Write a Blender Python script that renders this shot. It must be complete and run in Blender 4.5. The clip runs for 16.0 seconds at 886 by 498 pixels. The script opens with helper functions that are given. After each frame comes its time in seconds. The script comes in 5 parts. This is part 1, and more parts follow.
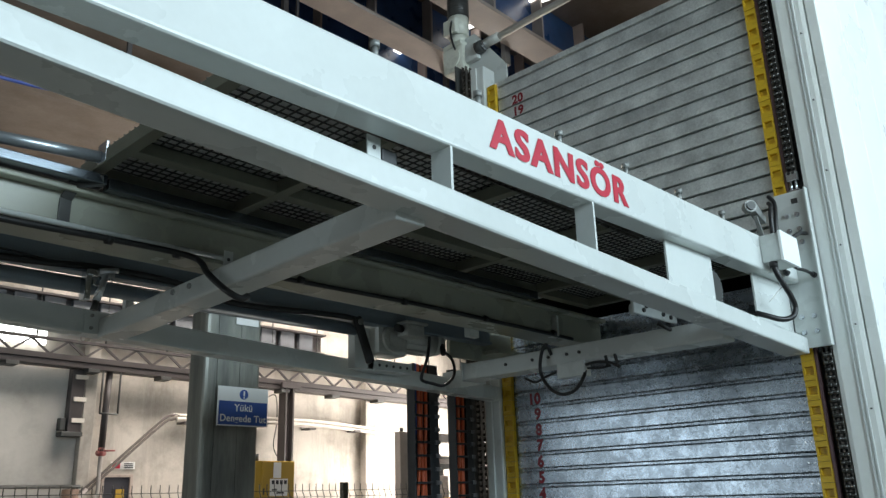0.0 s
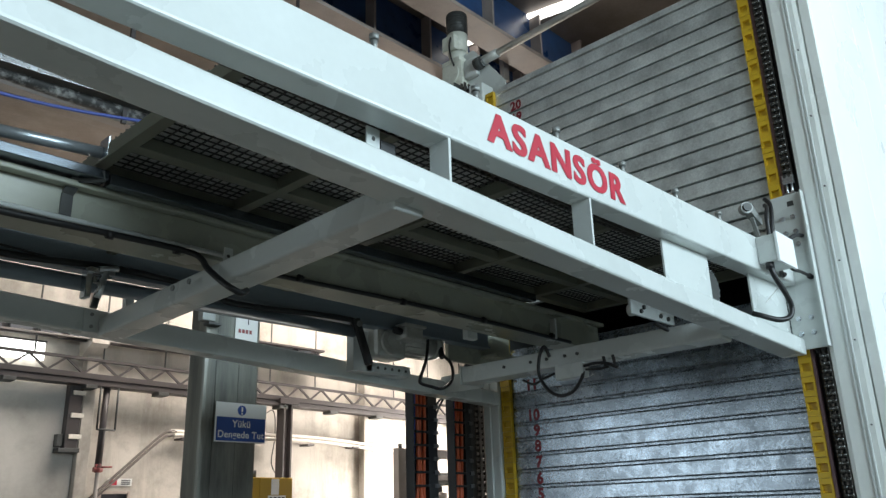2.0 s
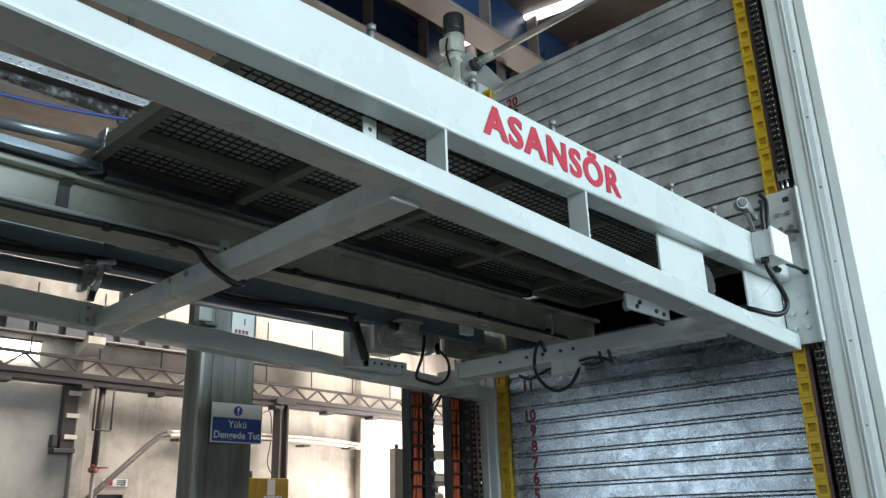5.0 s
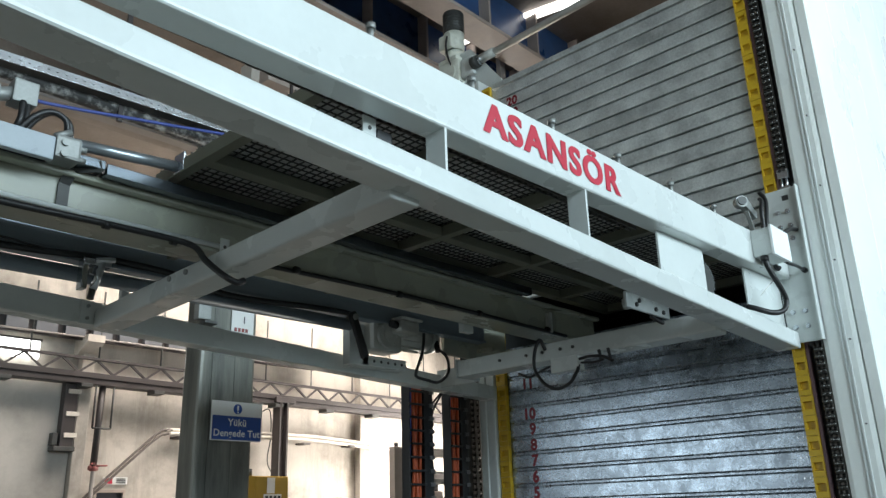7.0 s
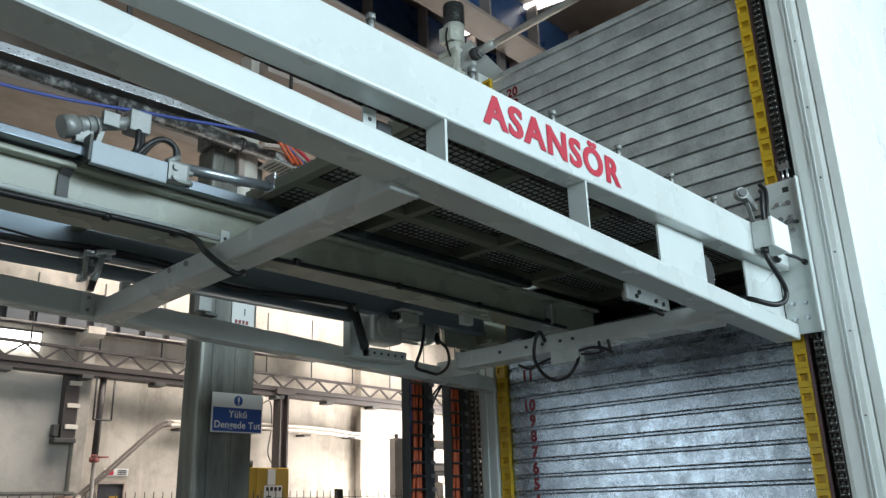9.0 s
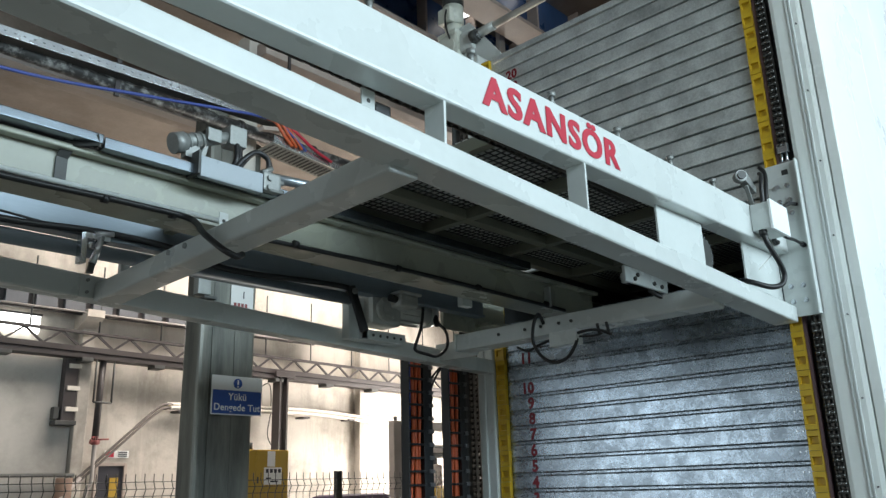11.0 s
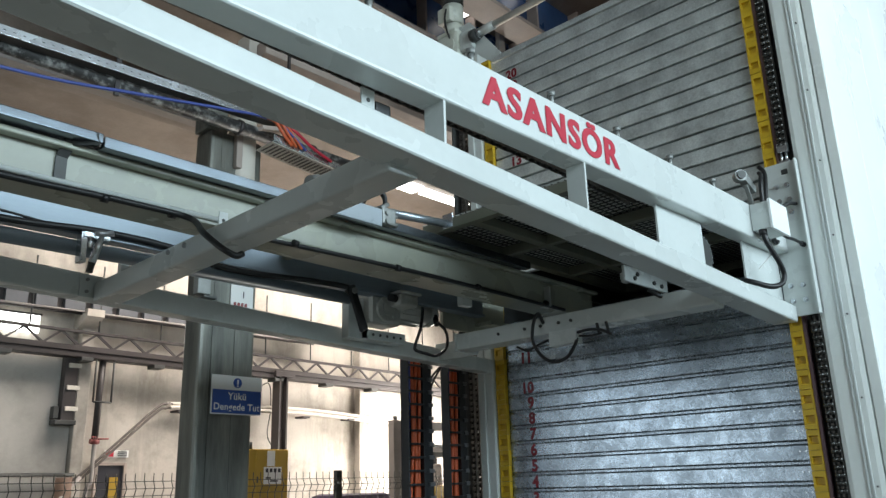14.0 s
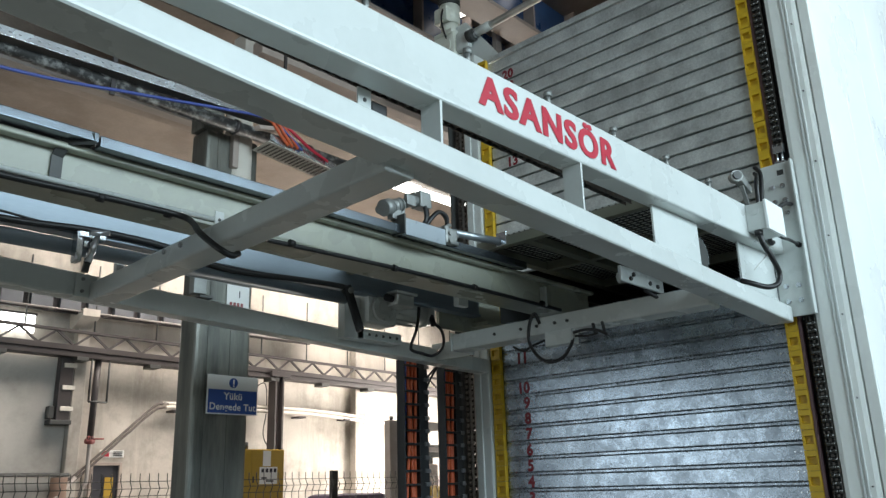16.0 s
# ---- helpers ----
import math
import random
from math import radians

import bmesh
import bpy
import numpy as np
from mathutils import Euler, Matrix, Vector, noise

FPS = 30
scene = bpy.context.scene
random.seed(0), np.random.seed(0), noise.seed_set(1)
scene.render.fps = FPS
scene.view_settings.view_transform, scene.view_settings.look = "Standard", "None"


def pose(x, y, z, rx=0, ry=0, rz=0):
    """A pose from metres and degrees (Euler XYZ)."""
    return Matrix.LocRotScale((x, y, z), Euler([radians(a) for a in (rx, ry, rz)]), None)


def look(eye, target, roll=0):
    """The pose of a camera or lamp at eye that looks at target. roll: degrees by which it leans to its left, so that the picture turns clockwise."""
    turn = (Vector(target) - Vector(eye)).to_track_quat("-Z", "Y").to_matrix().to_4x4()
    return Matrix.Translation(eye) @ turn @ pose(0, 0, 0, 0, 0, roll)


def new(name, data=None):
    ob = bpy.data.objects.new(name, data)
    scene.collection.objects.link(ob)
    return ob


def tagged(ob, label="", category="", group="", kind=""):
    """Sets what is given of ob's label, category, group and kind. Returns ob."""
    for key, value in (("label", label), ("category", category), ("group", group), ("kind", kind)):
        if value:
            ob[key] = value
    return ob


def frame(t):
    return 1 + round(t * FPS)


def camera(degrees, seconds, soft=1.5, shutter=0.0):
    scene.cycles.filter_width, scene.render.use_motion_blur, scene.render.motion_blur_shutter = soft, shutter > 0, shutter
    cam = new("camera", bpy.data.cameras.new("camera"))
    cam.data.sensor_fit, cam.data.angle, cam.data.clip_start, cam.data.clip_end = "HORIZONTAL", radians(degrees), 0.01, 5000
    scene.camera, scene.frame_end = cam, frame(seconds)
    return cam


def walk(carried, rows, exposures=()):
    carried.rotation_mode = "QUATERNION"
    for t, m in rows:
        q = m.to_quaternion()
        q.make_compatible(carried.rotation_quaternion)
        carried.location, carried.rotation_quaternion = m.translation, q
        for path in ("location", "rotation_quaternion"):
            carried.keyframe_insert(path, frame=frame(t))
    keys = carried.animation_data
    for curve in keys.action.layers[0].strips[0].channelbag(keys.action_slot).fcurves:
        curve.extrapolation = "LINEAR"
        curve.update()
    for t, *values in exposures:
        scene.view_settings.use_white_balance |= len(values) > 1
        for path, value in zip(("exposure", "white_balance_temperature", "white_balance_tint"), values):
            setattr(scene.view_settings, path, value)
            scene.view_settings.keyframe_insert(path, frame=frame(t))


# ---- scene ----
EYE = (0.0, 0.0, 1.6)
PATH = [(0.0, 107.386, -46.373), (0.5, 107.747, -46.325), (1.0, 108.01, -46.36), (1.5, 108.28, -46.405),
        (2.0, 108.489, -46.456), (2.5, 108.57, -46.57), (3.0, 108.585, -46.655), (3.5, 108.566, -46.68),
        (4.0, 108.557, -46.689), (5.0, 108.52, -46.71), (6.5, 108.438, -46.738), (7.0, 108.394, -46.738),
        (7.5, 108.325, -46.725), (8.0, 108.26, -46.72), (8.5, 108.094, -46.715), (9.0, 107.823, -46.725),
        (9.6, 107.4, -46.74), (10.4, 106.85, -46.79), (11.0, 106.62, -46.81), (11.5, 106.583, -46.825),
        (12.0, 106.585, -46.82), (14.0, 106.588, -46.828), (14.6, 106.588, -46.833), (15.0, 106.585, -46.88),
        (15.5, 106.582, -47.09), (16.0, 106.583, -47.104)]
cam = camera(58.07, 16.0, soft=1.4)
walk(cam, [(t, pose(*EYE, rx, 1.69, rz)) for t, rx, rz in PATH], exposures=[(0.0, 0.04), (3.5, 0.11), (9.0, 0.12), (12.0, 0.07), (16.0, 0.03)])

# ---- world and light ----
world = bpy.data.worlds.new("sky")
scene.world = world
world.use_nodes = True
wn = world.node_tree.nodes
sky = wn.new("ShaderNodeTexSky")
sky.sky_type = "NISHITA"
sky.sun_disc = False
sky.sun_elevation = radians(48)
sky.sun_rotation = radians(200)
wn["Background"].inputs["Strength"].default_value = 0.12
world.node_tree.links.new(sky.outputs["Color"], wn["Background"].inputs["Color"])


def area(name, place, target, sx, sy, watts, colour):
    data = bpy.data.lights.new(name, "AREA")
    data.shape, data.size, data.size_y, data.energy, data.color = "RECTANGLE", sx, sy, watts, colour
    ob = new(name, data)
    ob.matrix_world = look(place, target)
    return ob


# daylight through the high window band behind the camera, a side door, the roof lights and the far yard door
area("window_daylight", (3.1, -5.95, 4.75), (3.4, 3.0, 4.1), 11.0, 2.5, 1000, (0.72, 0.905, 1.0))
area("side_daylight", (-7.9, 8.6, 2.2), (4.0, 8.6, 2.2), 5.0, 3.6, 118, (0.78, 0.91, 1.0))
area("roof_daylight", (7.0, 9.2, 6.3), (7.0, 9.2, 0), 6.0, 1.6, 510, (1.0, 0.91, 0.82))
area("yard_daylight", (11.8, 9.3, 2.0), (8.6, 11.0, 1.6), 2.4, 3.0, 520, (1.0, 0.93, 0.85))

# ---- materials ----


def material(name, colour, rough=0.5, metal=0.0, var=0.12, scale=6.0, bump=0.05, fine=120.0, stain=None, stain_amt=0.0,
             stain_scale=1.5, stretch=(1, 1, 1), rough_var=0.12, piece=0.0, coat=0.0, streak=None, streak_amt=0.0, streak_scale=2.0):
    """Painted, metal or mineral surface: colour varied at two scales, stains, gloss variation and fine relief."""
    m = bpy.data.materials.new(name)
    m.use_nodes = True
    n, link = m.node_tree.nodes, m.node_tree.links.new
    b = n["Principled BSDF"]
    b.inputs["Metallic"].default_value = metal
    if coat:
        b.inputs["Coat Weight"].default_value = coat
        b.inputs["Coat Roughness"].default_value = 0.15
    co = n.new("ShaderNodeTexCoord")
    mp = n.new("ShaderNodeMapping")
    mp.inputs["Scale"].default_value = stretch
    link(co.outputs["Object"], mp.inputs["Vector"])
    if piece:
        # every piece shows another stretch of the pattern
        who = n.new("ShaderNodeObjectInfo")
        sh = n.new("ShaderNodeVectorMath")
        sh.operation = "SCALE"
        sh.inputs[0].default_value = (37.0, 91.0, 53.0)
        link(who.outputs["Random"], sh.inputs["Scale"])
        link(sh.outputs["Vector"], mp.inputs["Location"])
    big = n.new("ShaderNodeTexNoise")
    big.inputs["Scale"].default_value, big.inputs["Detail"].default_value = scale, 6
    small = n.new("ShaderNodeTexNoise")
    small.inputs["Scale"].default_value, small.inputs["Detail"].default_value = fine, 3
    for t in (big, small):
        link(mp.outputs["Vector"], t.inputs["Vector"])
    ramp = n.new("ShaderNodeMapRange")
    ramp.inputs["From Min"].default_value, ramp.inputs["From Max"].default_value = 0.3, 0.7
    ramp.inputs["To Min"].default_value, ramp.inputs["To Max"].default_value = 1 - var, 1 + var
    add = n.new("ShaderNodeMath")
    add.operation = "MULTIPLY_ADD"
    add.inputs[1].default_value, add.inputs[2].default_value = 0.25, 0.0
    link(small.outputs["Fac"], add.inputs[0])
    mix0 = n.new("ShaderNodeMath")
    mix0.operation = "MULTIPLY_ADD"
    mix0.inputs[1].default_value = 0.75
    link(big.outputs["Fac"], mix0.inputs[0])
    link(add.outputs[0], mix0.inputs[2])
    link(mix0.outputs[0], ramp.inputs["Value"])
    value = ramp.outputs["Result"]
    if piece:
        info = n.new("ShaderNodeObjectInfo")
        pr = n.new("ShaderNodeMapRange")
        pr.inputs["To Min"].default_value, pr.inputs["To Max"].default_value = 1 - piece, 1 + piece
        link(info.outputs["Random"], pr.inputs["Value"])
        mu = n.new("ShaderNodeMath")
        mu.operation = "MULTIPLY"
        link(value, mu.inputs[0])
        link(pr.outputs["Result"], mu.inputs[1])
        value = mu.outputs[0]
    tint = n.new("ShaderNodeVectorMath")
    tint.operation = "SCALE"
    tint.inputs[0].default_value = colour
    link(value, tint.inputs["Scale"])
    out = tint.outputs["Vector"]
    if stain:
        sn = n.new("ShaderNodeTexNoise")
        sn.inputs["Scale"].default_value, sn.inputs["Detail"].default_value = stain_scale, 8
        sn.inputs["Roughness"].default_value = 0.65
        link(mp.outputs["Vector"], sn.inputs["Vector"])
        sr = n.new("ShaderNodeMapRange")
        sr.inputs["From Min"].default_value, sr.inputs["From Max"].default_value = 0.48, 0.72
        sr.inputs["To Max"].default_value = stain_amt
        link(sn.outputs["Fac"], sr.inputs["Value"])
        mx = n.new("ShaderNodeMix")
        mx.data_type = "RGBA"
        mx.inputs["B"].default_value = (*stain, 1)
        link(sr.outputs["Result"], mx.inputs["Factor"])
        link(out, mx.inputs["A"])
        out = mx.outputs["Result"]
    if streak:
        st = n.new("ShaderNodeMapping")
        st.inputs["Scale"].default_value = (1, 1, 0.14)
        link(co.outputs["Object"], st.inputs["Vector"])
        kn = n.new("ShaderNodeTexNoise")
        kn.inputs["Scale"].default_value, kn.inputs["Detail"].default_value = streak_scale, 7
        kn.inputs["Roughness"].default_value = 0.7
        link(st.outputs["Vector"], kn.inputs["Vector"])
        kr = n.new("ShaderNodeMapRange")
        kr.inputs["From Min"].default_value, kr.inputs["From Max"].default_value = 0.5, 0.75
        kr.inputs["To Max"].default_value = streak_amt
        link(kn.outputs["Fac"], kr.inputs["Value"])
        km = n.new("ShaderNodeMix")
        km.data_type = "RGBA"
        km.inputs["B"].default_value = (*streak, 1)
        link(kr.outputs["Result"], km.inputs["Factor"])
        link(out, km.inputs["A"])
        out = km.outputs["Result"]
    link(out, b.inputs["Base Color"])
    rr = n.new("ShaderNodeMapRange")
    rr.inputs["To Min"].default_value = max(0.04, rough - rough_var)
    rr.inputs["To Max"].default_value = min(1.0, rough + rough_var)
    link(big.outputs["Fac"], rr.inputs["Value"])
    link(rr.outputs["Result"], b.inputs["Roughness"])
    bu = n.new("ShaderNodeBump")
    bu.inputs["Strength"].default_value, bu.inputs["Distance"].default_value = min(1.0, bump * 4), 0.004
    link(mix0.outputs[0], bu.inputs["Height"])
    link(bu.outputs["Normal"], b.inputs["Normal"])
    return m


def spangle(name, colour, rough, metal=0.9, worn=0.1):
    """Galvanised sheet with zinc spangles."""
    m = material(name, colour, rough, metal=metal, var=worn, scale=5, fine=60, bump=0.02, piece=0.08)
    n, link = m.node_tree.nodes, m.node_tree.links.new
    b = n["Principled BSDF"]
    vo = n.new("ShaderNodeTexVoronoi")
    vo.inputs["Scale"].default_value = 150
    shifted = n["Mapping"].outputs["Vector"]
    link(shifted, vo.inputs["Vector"])
    sep = n.new("ShaderNodeSeparateColor")
    link(vo.outputs["Color"], sep.inputs["Color"])
    r = n.new("ShaderNodeMapRange")
    r.inputs["To Min"].default_value, r.inputs["To Max"].default_value = rough - 0.04, rough + 0.05
    link(sep.outputs["Red"], r.inputs["Value"])
    # handling marks: patches of duller and brighter zinc
    patch = n.new("ShaderNodeTexNoise")
    patch.inputs["Scale"].default_value, patch.inputs["Detail"].default_value = 11, 6
    patch.inputs["Roughness"].default_value = 0.7
    link(shifted, patch.inputs["Vector"])
    pm = n.new("ShaderNodeMapRange")
    pm.inputs["From Min"].default_value, pm.inputs["From Max"].default_value = 0.35, 0.65
    pm.inputs["To Min"].default_value, pm.inputs["To Max"].default_value = -0.07, 0.08
    link(patch.outputs["Fac"], pm.inputs["Value"])
    both = n.new("ShaderNodeMath")
    both.operation = "ADD"
    link(r.outputs["Result"], both.inputs[0])
    link(pm.outputs["Result"], both.inputs[1])
    link(both.outputs[0], b.inputs["Roughness"])
    src = b.inputs["Base Color"].links[0].from_socket
    rg = n.new("ShaderNodeMapRange")
    rg.inputs["To Min"].default_value, rg.inputs["To Max"].default_value = 0.92, 1.07
    link(sep.outputs["Green"], rg.inputs["Value"])
    sc = n.new("ShaderNodeVectorMath")
    sc.operation = "SCALE"
    link(src, sc.inputs[0])
    link(rg.outputs["Result"], sc.inputs["Scale"])
    link(sc.outputs["Vector"], b.inputs["Base Color"])
    return m


def glow(name, colour, strength):
    m = bpy.data.materials.new(name)
    m.use_nodes = True
    b = m.node_tree.nodes["Principled BSDF"]
    b.inputs["Base Color"].default_value = (0.8, 0.8, 0.8, 1)
    b.inputs["Emission Color"].default_value = (*colour, 1)
    b.inputs["Emission Strength"].default_value = strength
    return m


PAINT = material("light grey enamel", (0.605, 0.64, 0.625), 0.28, var=0.06, scale=3, fine=40, bump=0.015, stain=(0.45, 0.47, 0.42),
                 stain_amt=0.13, stain_scale=3.5)
# base darkened for the shade inside the platform; pale yellowish patches imitate reflected streaks
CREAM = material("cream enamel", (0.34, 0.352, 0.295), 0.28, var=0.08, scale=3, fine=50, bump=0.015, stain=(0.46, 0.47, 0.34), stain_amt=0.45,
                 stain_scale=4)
COLUMN = material("white column coating", (0.86, 0.90, 0.87), 0.27, var=0.04, scale=2, fine=30, bump=0.01, stain=(0.6, 0.64, 0.58), stain_amt=0.3, stain_scale=1.5)
WHITE = material("white panel coating", (0.88, 0.905, 0.90), 0.3, var=0.03, scale=2, fine=30, bump=0.01)
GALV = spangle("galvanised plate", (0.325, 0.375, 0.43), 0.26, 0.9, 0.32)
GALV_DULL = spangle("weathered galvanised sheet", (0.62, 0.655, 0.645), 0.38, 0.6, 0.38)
ZINC = material("bright zinc", (0.62, 0.65, 0.68), 0.25, metal=0.95, var=0.08, scale=8, bump=0.02)
STRIP = material("galvanised section", (0.225, 0.27, 0.31), 0.42, metal=0.35, var=0.14, scale=4, fine=70, bump=0.012, stretch=(0.4, 3, 3), stain=(0.16, 0.18, 0.20), stain_amt=0.35, stain_scale=3)
RUNNER = material("worn bright runner", (0.155, 0.18, 0.205), 0.22, metal=0.9, var=0.25, scale=3, fine=60, bump=0.012, stretch=(0.6, 3, 3), stain=(0.08, 0.09, 0.10), stain_amt=0.5, stain_scale=4)
YELLOW = material("yellow plastic", (0.60, 0.38, 0.02), 0.42, var=0.08, scale=9, bump=0.02, stain=(0.2, 0.13, 0.03), stain_amt=0.5, stain_scale=9)
BLACK = material("black rubber", (0.012, 0.012, 0.013), 0.45, var=0.2, scale=15, bump=0.03)
CHAIN = material("oiled chain steel", (0.12, 0.11, 0.10), 0.35, metal=0.8, var=0.3, scale=30, bump=0.04)
ROLLER = material("oiled roller steel", (0.10, 0.10, 0.095), 0.22, metal=0.85, var=0.3, scale=30, bump=0.02)
RED = material("red vinyl", (0.47, 0.02, 0.045), 0.4, var=0.04, scale=6, bump=0.0)
NUMRED = material("red stencil paint", (0.20, 0.008, 0.018), 0.5, var=0.15, scale=20, bump=0.0)
WIRE = material("dark wire", (0.045, 0.045, 0.042), 0.55, var=0.1)
DARK = material("dark steel", (0.06, 0.062, 0.06), 0.5, metal=0.3, var=0.2, scale=8, bump=0.03)
OLIVE = material("olive grey tray frame", (0.165, 0.17, 0.13), 0.5, var=0.12, scale=6, bump=0.02)
DECK = material("grey deck sheet", (0.52, 0.53, 0.51), 0.6, var=0.18, scale=5, bump=0.03)
CONCRETE = material("stained concrete", (0.50, 0.46, 0.41), 0.85, var=0.12, scale=2.2, fine=30, bump=0.1, stain=(0.20, 0.18, 0.15),
                    stain_amt=0.8, stain_scale=1.3, streak=(0.16, 0.14, 0.115), streak_amt=0.6, streak_scale=2.6)
STREAK = material("weathered steel sheet", (0.165, 0.165, 0.145), 0.4, metal=0.35, var=0.4, scale=3.0, fine=30, bump=0.03,
                  stretch=(3, 3, 0.35), stain=(0.05, 0.055, 0.05), stain_amt=0.9, stain_scale=2.6, streak=(0.30, 0.29, 0.25), streak_amt=0.5, streak_scale=5.0)
BROWN = material("brown shuttering board", (0.25, 0.208, 0.178), 0.42, var=0.25, scale=1.6, fine=30, bump=0.06, stain=(0.10, 0.07, 0.05),
                 stain_amt=0.6, stain_scale=1.2)
BLUE = material("dark blue steel paint", (0.03, 0.075, 0.19), 0.3, var=0.45, scale=4, bump=0.02)
RUSTY = material("primed brown steel", (0.40, 0.33, 0.29), 0.5, var=0.2, scale=4, bump=0.03)
GREYSTEEL = material("grey painted truss", (0.04, 0.033, 0.033), 0.5, var=0.15, scale=5, bump=0.02)
CABINET = material("yellow cabinet enamel", (0.38, 0.245, 0.03), 0.45, var=0.06, scale=4, bump=0.01)
PAPER = material("white paper", (0.78, 0.78, 0.76), 0.7, var=0.04, scale=5, bump=0.01)
SIGNBLUE = material("blue sign vinyl", (0.025, 0.075, 0.30), 0.4, var=0.05, scale=5, bump=0.0)
ORANGE = material("orange cable sheath", (0.55, 0.10, 0.03), 0.45, var=0.12, scale=12, bump=0.01)
BLUECABLE = material("blue cable sheath", (0.05, 0.08, 0.30), 0.45, var=0.12, scale=12, bump=0.01)
ALU = material("cast aluminium", (0.56, 0.57, 0.54), 0.45, metal=0.35, var=0.15, scale=10, bump=0.05, stain=(0.2, 0.2, 0.18), stain_amt=0.4,
               stain_scale=8)
BOXBLUE = material("blue grey enamel", (0.33, 0.375, 0.41), 0.3, var=0.08, scale=6, bump=0.02)
DULLALU = material("dull cast metal", (0.27, 0.28, 0.27), 0.5, metal=0.5, var=0.2, scale=12, bump=0.05)
FLOOR = material("coated concrete floor", (0.13, 0.126, 0.112), 0.6, var=0.12, scale=1.5, fine=30, bump=0.05, stain=(0.15, 0.14, 0.13), stain_amt=0.6)
FENCE = material("dark green fence coating", (0.03, 0.035, 0.03), 0.5, var=0.1, scale=6, bump=0.01)
PIPEGREY = material("grey pipe paint", (0.26, 0.235, 0.22), 0.5, var=0.12, scale=6, bump=0.02)
PIPEPAINT = material("cream pipe paint", (0.62, 0.58, 0.52), 0.5, var=0.08, scale=6, bump=0.02)
REDVALVE = material("red valve paint", (0.27, 0.075, 0.07), 0.5, var=0.1, scale=12, bump=0.02)
INK = material("dark ink", (0.03, 0.03, 0.04), 0.6, var=0.05, scale=6, bump=0.0)
WINDOWGLOW = glow("bright daylight", (0.98, 1.0, 0.96), 6.0)
STRIPGLOW = glow("daylight through a roof joint", (1.0, 0.97, 0.92), 2.6)

# ---- mesh helpers ----


def cuboid(bm, x0, x1, y0, y1, z0, z1, bevel=0.0):
    vs = [bm.verts.new((x, y, z)) for x in (x0, x1) for y in (y0, y1) for z in (z0, z1)]
    fs = [bm.faces.new([vs[i] for i in f]) for f in
          ((0, 1, 3, 2), (4, 6, 7, 5), (0, 4, 5, 1), (2, 3, 7, 6), (0, 2, 6, 4), (1, 5, 7, 3))]
    if bevel:
        es = list({e for f in fs for e in f.edges})
        bmesh.ops.bevel(bm, geom=es, offset=bevel, segments=2, affect="EDGES", profile=0.6)
    return bm


def bar(bm, p0, p1, side, w, h, bevel=0.0):
    """A bar of section w (along side) by h from p0 to p1, centred on them."""
    p0, p1 = Vector(p0), Vector(p1)
    d = (p1 - p0).normalized()
    s = (Vector(side) - d * d.dot(Vector(side))).normalized()
    u = d.cross(s)
    vs = [bm.verts.new(p + s * (a * w / 2) + u * (b * h / 2)) for p in (p0, p1) for a in (-1, 1) for b in (-1, 1)]
    fs = [bm.faces.new([vs[i] for i in f]) for f in
          ((0, 1, 3, 2), (4, 6, 7, 5), (0, 4, 5, 1), (2, 3, 7, 6), (0, 2, 6, 4), (1, 5, 7, 3))]
    if bevel:
        es = list({e for f in fs for e in f.edges})
        bmesh.ops.bevel(bm, geom=es, offset=bevel, segments=3, affect="EDGES", profile=0.6)
    return bm


def sloped(bm, x0, x1, y0, y1, bot, top, bevel=0.0):
    """A box beam along x whose bottom and top are (z at x = 0, slope)."""
    vs = [bm.verts.new((x, y, f[0] + f[1] * x)) for x in (x0, x1) for y in (y0, y1) for f in (bot, top)]
    fs = [bm.faces.new([vs[i] for i in f]) for f in
          ((0, 1, 3, 2), (4, 6, 7, 5), (0, 4, 5, 1), (2, 3, 7, 6), (0, 2, 6, 4), (1, 5, 7, 3))]
    if bevel:
        es = list({e for f in fs for e in f.edges})
        bmesh.ops.bevel(bm, geom=es, offset=bevel, segments=3, affect="EDGES", profile=0.6)
    return bm


def rod(bm, p0, p1, r, seg=14, r1=None):
    p0, p1 = Vector(p0), Vector(p1)
    d = (p1 - p0).normalized()
    s = d.orthogonal().normalized()
    u = d.cross(s)
    rings = []
    for p, q in ((p0, r), (p1, r if r1 is None else r1)):
        rings.append([bm.verts.new(p + (s * math.cos(a) + u * math.sin(a)) * q) for a in
                      [2 * math.pi * i / seg for i in range(seg)]])
    for i in range(seg):
        j = (i + 1) % seg
        f = bm.faces.new((rings[0][i], rings[0][j], rings[1][j], rings[1][i]))
        f.smooth = True
    bm.faces.new(rings[0][::-1])
    bm.faces.new(rings[1])
    return bm


